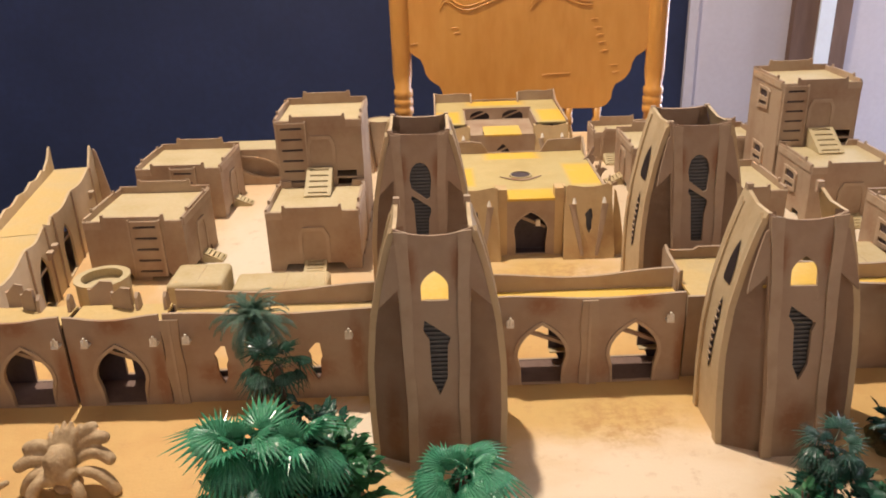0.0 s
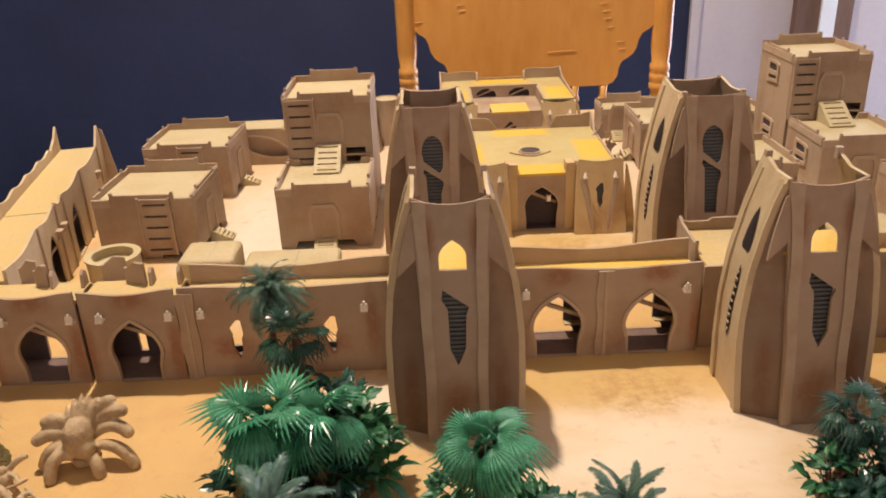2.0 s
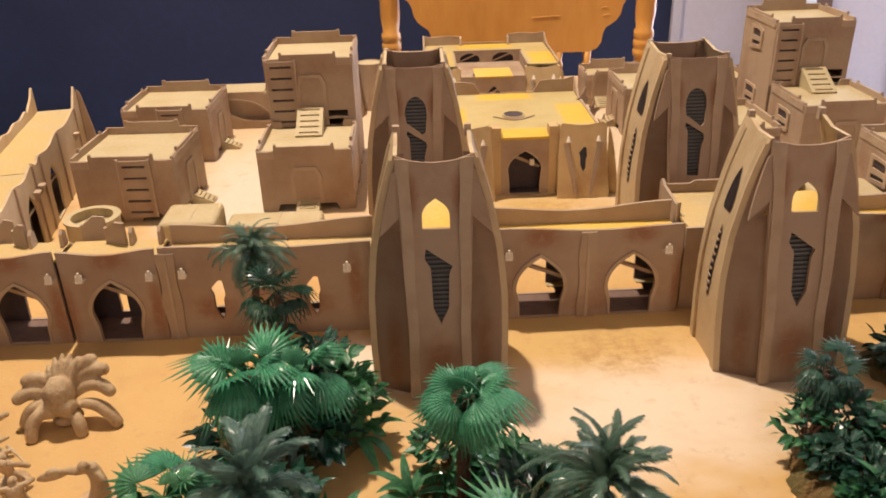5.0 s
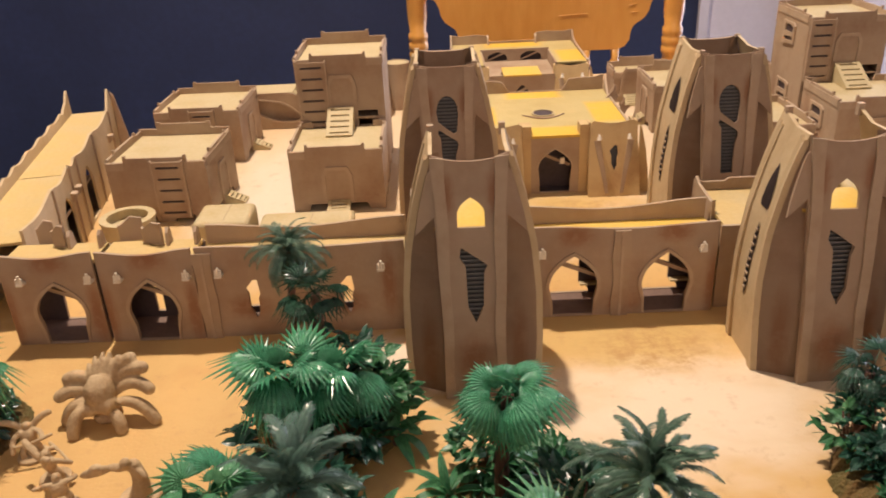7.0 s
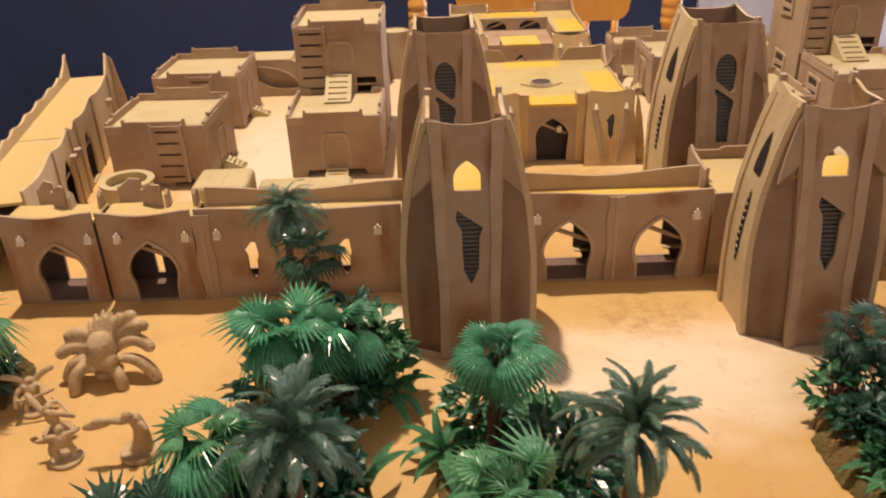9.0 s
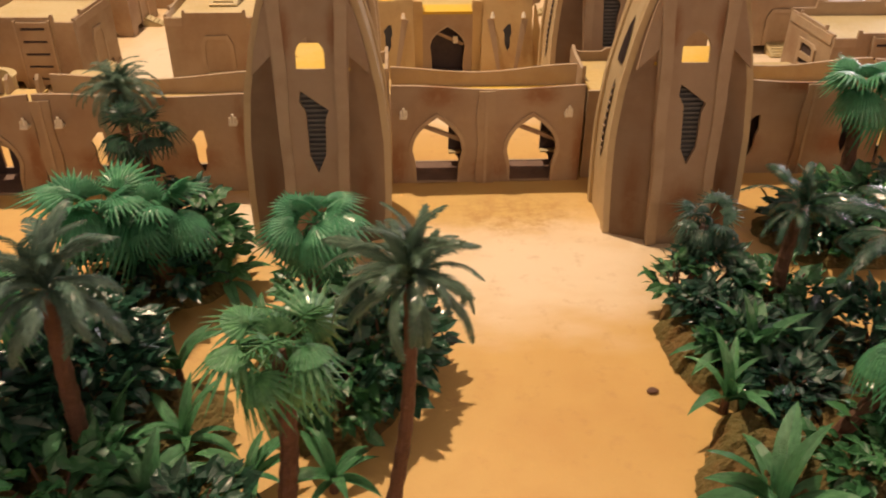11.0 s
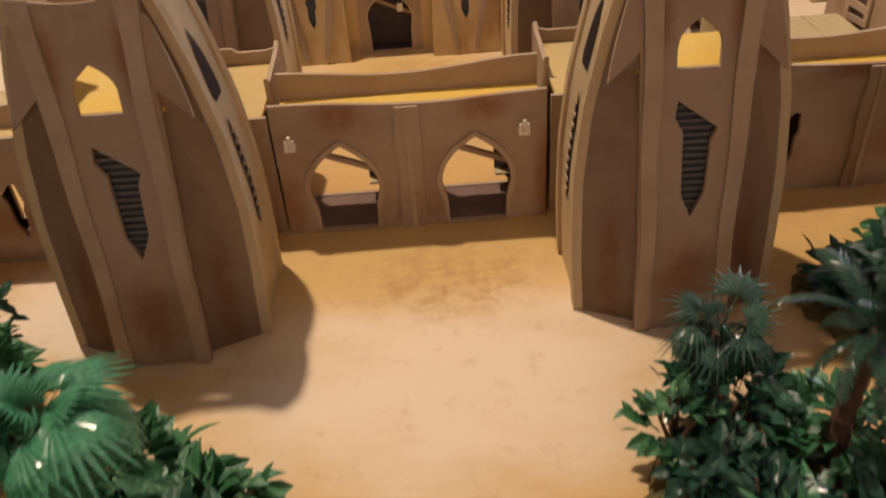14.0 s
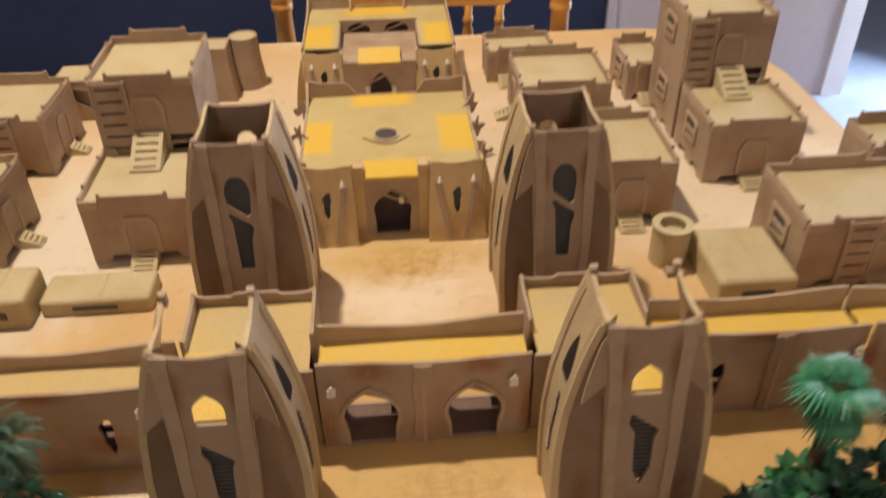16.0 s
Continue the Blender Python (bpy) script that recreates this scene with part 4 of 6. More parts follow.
def house(x0, x1, y0, y1, h, label, turn=0.0, door="front", rungs=None, side_windows=(), door_x=0.5, floor_z=0.0, front_steps=True, roof=None, rungs_span=None, storeys=1, gap=(), ladder_w=0.028, open_back=False):
    w, d = x1 - x0, y1 - y0
    ob = thing("house", pose(x0, y0, 0, 0, 0, turn), label, "house", "town houses")
    mf, mb = upright(0, T / 2), upright(w, d - T / 2, 0, 180)
    ml, mr = upright(T / 2, d - T - 0.0003, 0, -90), upright(w - T / 2, T + 0.0003, 0, 90)
    side = d - 2 * T - 0.0006
    part("front_wall", plate(bmesh.new(), face_outline(w, h), gap, T, mf), MDF, ob)
    crown = [(w, h - 0.001), (w * 0.80, h - 0.001), (w * 0.79, h + 0.0080), (w * 0.755, h + 0.0080), (w * 0.75, h + 0.0060), (w * 0.25, h + 0.0060), (w * 0.245, h + 0.0080), (w * 0.21, h + 0.0080), (w * 0.20, h - 0.001), (0, h - 0.001)]
    if open_back:
        crown = [(w, h - 0.001), (w * 0.86, h - 0.001), (w * 0.84, h - 0.0105), (w * 0.16, h - 0.0105), (w * 0.14, h - 0.001), (0, h - 0.001)]
    part("back_wall", plate(bmesh.new(), [(0, 0), (w, 0)] + crown, (), T, mb), MDF, ob)
    for c0, c1 in ((0.0, 0.18), (0.82, 1.0)):
        part("cornice", slab(w * c0 + 0.0003, w * c1 - 0.0003, -0.0012, -0.0001, h - 0.0155, h - 0.0065), MDF_RIB, ob)
    part("cornice", slab(w + 0.0001, w + 0.0012, T + 0.001, d - T - 0.001, h - 0.0145, h - 0.0045), MDF_RIB, ob)
    part("cornice", slab(-0.0012, -0.0001, T + 0.001, d - T - 0.001, h - 0.0145, h - 0.0045), MDF_RIB, ob)
    part("side_wall", plate(bmesh.new(), face_outline(side, h, True, 0.003), (), T, ml), MDF, ob)
    part("side_wall", plate(bmesh.new(), face_outline(side, h, True, 0.003), (), T, mr), MDF, ob)
    part("roof", slab(T + 0.0002, w - T - 0.0002, T + 0.0002, d - T - 0.0002, h - 0.013, h - 0.010), roof or CREAM, ob, "cream flat roof")
    for k in range(1, storeys):
        zz = h * k / storeys
        part("string_course", slab(0.001, w - 0.001, -0.0012, -0.0002, zz - 0.0012, zz + 0.0012), MDF_RIB, ob)
        part("storey_floor", slab(T + 0.0002, w - T - 0.0002, T + 0.0002, d - T - 0.0002, zz - 0.002, zz), MDF, ob)
    if door == "front":
        doorway(ob, mf, w * door_x, 0.029, 0.043, floor_z + 0.009)
        if front_steps:
            steps(ob, pose(w * door_x, -0.026, floor_z), 0.028, 0.026, 0.012)
    elif door == "right":
        doorway(ob, mr, side * 0.5, 0.027, 0.043, 0.009)
        steps(ob, pose(w + 0.026, d * 0.5, 0, 0, 0, 90), 0.020, 0.026, 0.012)
    elif door == "left":
        doorway(ob, ml, side * 0.5, 0.027, 0.043, 0.009)
        steps(ob, pose(-0.026, d * 0.5, 0, 0, 0, -90), 0.024, 0.026, 0.012)
    if rungs:
        z0, z1 = rungs_span or (0.006, h - 0.006)
        ladder(ob, mf @ Matrix.Translation((w * rungs, 0, 0)), ladder_w, z0, z1)
    for where, cx, cz in side_windows:
        window(ob, ml if where == "left" else mr, cx, cz, 0.036, 0.021)
    return ob


house(-0.180, -0.066, 1.055, 1.163, 0.084, "square tan house with a framed front door and steps", open_back=True)
tall = house(-0.180, -0.066, 1.168, 1.286, 0.169, "tall two-storey tan house with a ladder up its front", rungs=0.19, door_x=0.52, floor_z=0.085, front_steps=False, storeys=2, rungs_span=(0.074, 0.160), ladder_w=0.038, gap=[[(0.078, 0.074), (0.104, 0.074), (0.104, 0.094), (0.078, 0.094)]])
steps(tall, pose(0.056, -0.050, 0.0745), 0.034, 0.046, 0.024)
house(-0.3975, -0.2765, 1.044, 1.164, 0.084, "low tan house with a ladder on its front and side steps", -2.0, door="right", rungs=0.62, ladder_w=0.038)
house(-0.405, -0.282, 1.257, 1.377, 0.084, "low tan house with a ladder and side steps", -1.5, door="right", rungs=0.56, ladder_w=0.036)
house(0.348, 0.468, 1.078, 1.196, 0.082, "small tan house with a cream roof behind the tower", door_x=0.58)
house(0.531, 0.647, 1.152, 1.265, 0.086, "square tan house with a front door and low steps", open_back=True, side_windows=(("left", 0.05, 0.045),))
rtall = house(0.529, 0.642, 1.270, 1.386, 0.1735, "tall two-storey tan house with framed side windows and a ladder", rungs=0.17, door_x=0.52, floor_z=0.087, front_steps=False, storeys=2, rungs_span=(0.078, 0.164), ladder_w=0.034, gap=[[(0.080, 0.078), (0.106, 0.078), (0.106, 0.098), (0.080, 0.098)]], side_windows=(("left", 0.052, 0.135), ("left", 0.052, 0.050)))
steps(rtall, pose(0.060, -0.049, 0.0765), 0.036, 0.046, 0.025)
house(0.552, 0.690, 0.940, 1.050, 0.086, "broad tan house with a framed side window", door_x=0.65, side_windows=(("left", 0.055, 0.045),), rungs=0.42, ladder_w=0.032)
house(0.326, 0.448, 1.300, 1.412, 0.078, "low tan house beside the palace keep", door="left")
house(0.303, 0.405, 1.475, 1.538, 0.057, "long low tan house at the back of the town", door_x=0.3)
house(0.498, 0.560, 1.392, 1.487, 0.060, "small tan house near the tall house", side_windows=(("left", 0.045, 0.035),))
house(0.705, 0.770, 1.100, 1.165, 0.076, "small tan house near the table's edge", door_x=0.5)


def drum_house(x, y, r, h, label):
    """A round low tower with a ring round its top."""
    ob = thing("round_tower", pose(x, y, 0), label, "tower", "round towers")
    circle = [(math.cos(a), math.sin(a)) for a in [i * math.tau / 36 for i in range(36)]]
    part("drum", plate(bmesh.new(), [(a * r, b * r) for a, b in circle], [[(a * (r - 0.004), b * (r - 0.004)) for a, b in circle]], h, pose(0, 0, h / 2)), CREAM, ob)
    part("inner_floor", plate(bmesh.new(), [(a * (r - 0.0042), b * (r - 0.0042)) for a, b in circle], (), 0.003, pose(0, 0, h - 0.010)), CREAM, ob)
    part("top_ring", plate(bmesh.new(), [(a * (r + 0.0015), b * (r + 0.0015)) for a, b in circle], [[(a * (r - 0.0065), b * (r - 0.0065)) for a, b in circle]], 0.0025, pose(0, 0, h + 0.0015)), CREAM, ob)
    part("doorstep", slab(-0.009, 0.009, -r - 0.012, -r + 0.001, 0, 0.006), MDF, ob)
    return ob


drum_house(-0.350, 0.962, 0.029, 0.040, "round cream tower with an open ring on top")
drum_house(0.441, 1.002, 0.020, 0.044, "small round cream tower beside a low slab house")



def flared_block(x, y, half, h, sides, label):
    """A small block whose sides flare towards the foot, with a sunk cream top."""
    ob = thing("small_tower", pose(x, y, 0), label, "tower", "small towers")
    bm = bmesh.new()
    rows = []
    shift = math.pi / 4 if sides == 4 else 0.0
    k = math.sqrt(2) if sides == 4 else 1.0
    for i in range(9):
        f = i / 8
        r = half * k * (1.0 + 0.30 * (1 - f) ** 2)
        rows.append([bm.verts.new((r * math.cos(shift + j * math.tau / sides), r * math.sin(shift + j * math.tau / sides), h * f)) for j in range(sides)])
    for a, b in zip(rows, rows[1:]):
        for j in range(sides):
            bm.faces.new((a[j], a[(j + 1) % sides], b[(j + 1) % sides], b[j]))
    rim = [bm.verts.new((v.co.x * 0.88, v.co.y * 0.88, h)) for v in rows[-1]]
    low = [bm.verts.new((v.co.x * 0.88, v.co.y * 0.88, h - 0.003)) for v in rows[-1]]
    for j in range(sides):
        n = (j + 1) % sides
        bm.faces.new((rows[-1][j], rows[-1][n], rim[n], rim[j]))
        bm.faces.new((rim[j], rim[n], low[n], low[j]))
    bm.faces.new(low)
    bm.faces.new(list(reversed(rows[0])))
    part("body", bm, MDF, ob)
    top = [(half * k * 0.86 * math.cos(shift + j * math.tau / sides), half * k * 0.86 * math.sin(shift + j * math.tau / sides)) for j in range(sides)]
    part("roof", plate(bmesh.new(), top, (), 0.0016, pose(0, 0, h - 0.0018)), CREAM, ob, "cream painted top")
    return ob


flared_block(-0.104, 1.478, 0.0225, 0.080, 4, "small flared tan tower with a square cream top")
flared_block(-0.064, 1.512, 0.0215, 0.078, 28, "small flared round tower with a cream top")

# low rounded huts


def hut(x0, x1, y0, y1, h, label):
    ob = thing("low_hut", pose(x0, y0, 0), label, "hut", "low huts")
    w, d = x1 - x0, y1 - y0
    bm = slab(0, w, 0, d, 0, h)
    bmesh.ops.bevel(bm, geom=[e for e in bm.edges if e.verts[0].co.z != e.verts[1].co.z or (e.verts[0].co.z > h / 2 and e.verts[1].co.z > h / 2)], offset=min(0.006, h * 0.3), segments=4, affect="EDGES", profile=0.5)
    part("body", bm, CREAM, ob)
    part("side_vent", slab(w * 0.3, w * 0.7, -0.0012, 0.0, h * 0.35, h * 0.6), GRILLE, ob)
    part("seam", slab(w * 0.55, w * 0.555, 0.004, d - 0.004, h, h + 0.0004), MDF, ob)
    return ob


hut(-0.278, -0.215, 0.951, 1.011, 0.034, "low rounded cream block house")
hut(-0.210, -0.100, 0.966, 1.014, 0.018, "long low rounded cream hut behind the wall")
hut(0.464, 0.545, 0.915, 1.010, 0.034, "low rounded cream slab house beside the round tower")

# curved wall between two houses
ob = thing("curved_wall", pose(-0.312, 1.410, 0), "low tan wall with a wavy face and cream top", "wall")
eye = [(0.004, 0.046), (0.018, 0.0475), (0.038, 0.0465), (0.059, 0.0430), (0.074, 0.036), (0.086, 0.025), (0.096, 0.0155), (0.080, 0.0130), (0.060, 0.0130), (0.044, 0.0165), (0.029, 0.0235), (0.016, 0.034)]
front = [(-0.004, 0), (0.104, 0), (0.104, 0.040), (0.096, 0.050), (0.084, 0.0575), (0.074, 0.060), (-0.004, 0.060)]
part("front_panel", plate(bmesh.new(), front, [eye], T, upright(0, 0)), MDF, ob)
rim = [(0.002, 0.049), (0.018, 0.0505), (0.040, 0.0495), (0.062, 0.0455), (0.078, 0.0375), (0.090, 0.026), (0.101, 0.0135), (0.080, 0.0098), (0.058, 0.0100), (0.042, 0.0138), (0.026, 0.0210), (0.012, 0.033)]
part("opening_rim", plate(bmesh.new(), rim, [eye], 0.0014, upright(0, -0.0024)), MDF_RIB, ob)
part("dark_backing", slab(0.0, 0.10, 0.010, 0.013, 0.001, 0.056), MDF, ob)
part("roof", slab(-0.004, 0.082, 0.0017, 0.055, 0.057, 0.060), CREAM, ob)
part("sloping_end", plate(bmesh.new(), [(0.0825, 0.0015), (0.0825, 0.055), (0.1035, 0.055), (0.1035, 0.0015)], (), 0.0028, pose(0.0825, 0, 0.0583, 0, 38, 0) @ pose(-0.0825, 0, 0)), CREAM, ob)
part("end_panel", slab(-0.007, -0.004, 0, 0.055, 0, 0.060), MDF, ob)
part("end_panel", slab(0.104, 0.107, 0, 0.055, 0, 0.040), MDF, ob)

# ---- chair ----
chair = thing("dining_chair", pose(0.216, 1.735, -0.75, 0, 0, -6.0), "varnished oak pressed-back dining chair behind the table", "chair")


def turned(profile, x, y, m=None):
    bm = bmesh.new()
    n = 20
    rows = []
    for z, r in profile:
        rows.append([bm.verts.new((x + r * math.cos(i * math.tau / n), y + r * math.sin(i * math.tau / n), z)) for i in range(n)])
    for a, b in zip(rows, rows[1:]):
        for i in range(n):
            bm.faces.new((a[i], a[(i + 1) % n], b[(i + 1) % n], b[i]))
    bm.faces.new(rows[-1])
    bm.faces.new(list(reversed(rows[0])))
    for f in bm.faces:
        f.smooth = True
    return bm


post_profile = [(0.44, 0.015), (0.52, 0.020), (0.60, 0.017), (0.70, 0.018), (0.775, 0.016), (0.780, 0.0195), (0.790, 0.0195), (0.793, 0.0165), (0.797, 0.0195), (0.808, 0.0195), (0.811, 0.0165), (0.815, 0.0195), (0.826, 0.0195), (0.830, 0.016), (0.86, 0.0195), (1.10, 0.0205), (1.22, 0.018), (1.26, 0.012)]
for s in (-1, 1):
    part("back_post", turned(post_profile, s * 0.248, 0), OAK, chair)
    part("leg", turned([(0, 0.012), (0.1, 0.016), (0.25, 0.021), (0.42, 0.018)], s * 0.2, 0.0), OAK, chair)
    part("leg", turned([(0, 0.012), (0.1, 0.016), (0.25, 0.021), (0.42, 0.018)], s * 0.2, -0.38), OAK, chair)
low = [(0.232, 0.905), (0.224, 0.897), (0.210, 0.888), (0.2035, 0.875), (0.2005, 0.860), (0.193, 0.848), (0.184, 0.841), (0.173, 0.834), (0.168, 0.822), (0.166, 0.806), (0.158, 0.794), (0.145, 0.788), (0.10, 0.787)]
outline = [(-x, z) for x, z in low] + [(x, z) for x, z in reversed(low)]
outline += [(0.232, 1.16), (0.15, 1.20), (0.0, 1.225), (-0.15, 1.20), (-0.232, 1.16)]
bm = plate(bmesh.new(), outline, (), 0.016, upright(0, 0))
part("back_panel", bm, OAK, chair, "pressed oak back panel with a carved scroll pattern")


def scroll_curve(points, r=0.0022):
    cu = bpy.data.curves.new("scroll", "CURVE")
    cu.dimensions, cu.bevel_depth, cu.bevel_resolution, cu.resolution_u = "3D", r, 1, 6
    sp = cu.splines.new("NURBS")
    sp.points.add(len(points) - 1)
    for p, (x, z) in zip(sp.points, points):
        p.co = (x, -0.0085, z, 1)
    sp.use_endpoint_u = True
    cu.materials.append(OAK)
    ob = new("carved_scroll", cu)
    ob.parent = chair
    return ob


for lift in (0.0, 0.007):
    scroll_curve([(-0.168, 0.984 + lift), (-0.158, 1.006 + lift), (-0.140, 0.986 + lift), (-0.112, 0.976 + lift), (-0.078, 0.992 + lift), (-0.036, 1.008 + lift)], 0.0017)
    scroll_curve([(0.006, 0.980 + lift), (0.018, 1.000 + lift), (0.042, 1.010 + lift), (0.074, 1.000 + lift), (0.098, 0.985 + lift), (0.122, 0.986 + lift)], 0.0017)
for x, z in ((0.127, 0.960), (0.134, 0.944), (0.139, 0.930), (0.143, 0.916), (0.148, 0.900), (0.168, 0.872), (0.172, 0.858), (-0.140, 0.948), (-0.136, 0.938), (-0.222, 0.918)):
    scroll_curve([(x - 0.006, z - 0.001), (x, z + 0.001), (x + 0.007, z + 0.0005)], 0.0010)
scroll_curve([(0.030, 0.854), (0.055, 0.857), (0.084, 0.857)], 0.0012)
part("seat", slab(-0.225, 0.225, -0.42, 0.02, 0.42, 0.45), OAK, chair)
part("lower_rail", slab(-0.228, 0.228, -0.008, 0.008, 0.690, 0.712), OAK, chair)
for k in range(7):
    part("spindle", turned([(0.45, 0.006), (0.53, 0.010), (0.62, 0.006), (0.69, 0.007)], -0.165 + 0.055 * k, 0), OAK, chair)
for k in range(6):
    part("spindle", turned([(0.712, 0.006), (0.735, 0.0105), (0.752, 0.0065), (0.756, 0.0095), (0.764, 0.0095), (0.768, 0.007), (0.787, 0.009)], -0.14 + 0.056 * k, 0), OAK, chair)
# ---- plants ----


def leaf_material(name, a, b, rough=0.32):
    mat, nt, bsdf = principled(name)
    info = nt.nodes.new("ShaderNodeObjectInfo")
    shade = mixed(nt, info.outputs["Random"], a, b)
    vein = blotch(nt, 6, 0.35, 0.7, space="Generated")
    tint = mixed(nt, vein, shade, tuple(0.72 * v for v in a))
    nt.links.new(tint, bsdf.inputs["Base Color"])
    glow = nt.nodes.new("ShaderNodeBsdfTranslucent")
    nt.links.new(tint, glow.inputs["Color"])
    blend = nt.nodes.new("ShaderNodeMixShader")
    blend.inputs["Fac"].default_value = 0.16
    nt.links.new(bsdf.outputs["BSDF"], blend.inputs[1])
    nt.links.new(glow.outputs["BSDF"], blend.inputs[2])
    nt.links.new(blend.outputs["Shader"], nt.nodes["Material Output"].inputs["Surface"])
    bsdf.inputs["Roughness"].default_value = rough
    bsdf.inputs["Specular IOR Level"].default_value = 0.55
    bsdf.inputs["Coat Weight"].default_value, bsdf.inputs["Coat Roughness"].default_value = 0.35, 0.2
    relief(nt, bsdf, blotch(nt, 26, 0.3, 0.7, space="Generated"), 0.55)
    return mat


FAN = leaf_material("glossy_fan_leaf", (0.050, 0.285, 0.145), (0.085, 0.365, 0.180), 0.17)
DARK = leaf_material("dark_leaf", (0.019, 0.082, 0.054), (0.032, 0.118, 0.068), 0.20)
FEATHER = leaf_material("grey_green_frond", (0.092, 0.190, 0.128), (0.125, 0.235, 0.150), 0.32)
SHRUB = leaf_material("shrub_leaf", (0.042, 0.180, 0.075), (0.070, 0.240, 0.092), 0.26)
DEEP = leaf_material("deep_green_frond", (0.100, 0.200, 0.155), (0.135, 0.250, 0.190), 0.26)
BROAD = leaf_material("broad_green_leaf", (0.060, 0.245, 0.105), (0.095, 0.310, 0.130), 0.24)
MID = leaf_material("mid_green_leaf", (0.075, 0.290, 0.130), (0.110, 0.360, 0.150), 0.22)
TRUNK = surface("palm_trunk", ((0.125, 0.056, 0.034), (0.080, 0.034, 0.021), (0.160, 0.080, 0.050)), 0.7, (60, 400), (0.4, 0.7), 0.5)
FOAM = surface("mossy_foam", ((0.15, 0.115, 0.038), (0.19, 0.105, 0.035), (0.08, 0.085, 0.022)), 0.95, (45, 420), (0.4, 0.65), 0.9)


def mesh_of(name, bm, material):
    bmesh.ops.recalc_face_normals(bm, faces=bm.faces[:])
    me = bpy.data.meshes.new(name)
    bm.to_mesh(me)
    bm.free()
    me.materials.append(material)
    return me


def strip(bm, points, widths, fold=0.15):
    """A folded leaf blade along points (in y and z), with a width at each."""
    rows = []
    for (y, z), w in zip(points, widths):
        rows.append((bm.verts.new((-w, y, z + fold * w)), bm.verts.new((0, y, z - fold * w * 0.6)), bm.verts.new((w, y, z + fold * w))))
    for a, b in zip(rows, rows[1:]):
        bm.faces.new((a[0], a[1], b[1], b[0]))
        bm.faces.new((a[1], a[2], b[2], b[1]))
    return bm


def fan_mesh(material, rng, blades=18, spread=250, droop=0.5, split=0.74, stalk=0.46):
    """A pleated fan leaf whose blades part only near their tips."""
    bm = bmesh.new()
    hub = Vector((0, stalk, 0.05))
    strip(bm, [(0, 0), (stalk * 0.5, 0.05), (stalk + 0.01, 0.05)], [0.014, 0.011, 0.010], 0.5)
    step = math.radians(spread) / blades
    radii = (0.04, 0.30, 0.55, split)

    def at(a, r, lift):
        side = abs(a - math.pi / 2) / (math.radians(spread) / 2)
        q = r * (1.0 - stalk) * (1.0 - 0.22 * side ** 2)
        return hub + Vector((math.cos(a) * q, math.sin(a) * q, lift - droop * 2.2 * q ** 2))

    first = math.pi / 2 - math.radians(spread) / 2
    wobble = [rng.uniform(-0.012, 0.012) for _ in range(blades + 1)]
    edges = [[bm.verts.new(at(first + step * i + wobble[i], r, -0.004)) for r in radii] for i in range(blades + 1)]
    for i in range(blades):
        a = first + step * (i + 0.5)
        mids = [bm.verts.new(at(a, r, 0.004 + 0.016 * r)) for r in radii]
        for j in range(3):
            bm.faces.new((edges[i][j], mids[j], mids[j + 1], edges[i][j + 1]))
            bm.faces.new((mids[j], edges[i + 1][j], edges[i + 1][j + 1], mids[j + 1]))
        out = rng.uniform(0.86, 1.08)
        tip = bm.verts.new(at(a + rng.uniform(-0.03, 0.03), out, -0.02 - 0.05 * rng.random()))
        bm.faces.new((edges[i][3], mids[3], tip))
        bm.faces.new((mids[3], edges[i + 1][3], tip))
    return mesh_of("fan_frond", bm, material)


def feather_mesh(material, rng, arch_from=38, arch_to=-72, pairs=20, leaflet=0.20, blade=0.023):
    bm = bmesh.new()
    n = 14
    y = z = 0.0
    line = []
    for i in range(n + 1):
        a = math.radians(arch_from + (arch_to - arch_from) * (i / n) ** 1.1)
        line.append((y, z, a))
        y += math.cos(a) / n
        z += math.sin(a) / n
    strip(bm, [(p[0], p[1]) for p in line], [0.013 * (1 - 0.75 * i / n) for i in range(n + 1)], 0.6)
    for i in range(pairs):
        f = 0.12 + 0.86 * i / (pairs - 1)
        k = min(int(f * n), n - 1)
        g = f * n - k
        yy = line[k][0] + (line[k + 1][0] - line[k][0]) * g
        zz = line[k][1] + (line[k + 1][1] - line[k][1]) * g
        a = line[k][2]
        length = leaflet * (0.55 + 0.75 * math.sin(math.pi * min(f * 1.05, 1)) ** 0.7) * rng.uniform(0.9, 1.1) * (0.55 if f > 0.93 else 1)
        fwd = Vector((0, math.cos(a), math.sin(a)))
        up = Vector((0, -math.sin(a), math.cos(a)))
        for s in (-1, 1):
            d = (Vector((s, 0, 0)) * rng.uniform(0.54, 0.70) + fwd * 0.78 - up * rng.uniform(0.18, 0.42)).normalized()
            root = Vector((0, yy, zz))
            wide = fwd * blade
            mid = root + d * length * 0.5 + up * 0.012
            v = [bm.verts.new(p) for p in (root - wide * 0.6, root + wide * 0.6, mid + wide, root + d * length, mid - wide)]
            bm.faces.new((v[0], v[1], v[2], v[4]))
            bm.faces.new((v[4], v[2], v[3]))
    return mesh_of("feather_frond", bm, material)


def lance_mesh(material, rng, wide=0.10, start=70, end=-25):
    bm = bmesh.new()
    n = 7
    y = z = 0.0
    pts = []
    for i in range(n + 1):
        a = math.radians(start + (end - start) * i / n)
        pts.append((y, z))
        y += math.cos(a) / n
        z += math.sin(a) / n
    strip(bm, pts, [wide * max(0.02, math.sin(math.pi * (0.10 + 0.90 * (i / n)) ** 0.9) ** 0.8) if i < n else 0.002 for i in range(n + 1)], 0.35)
    return mesh_of("lance_leaf", bm, material)


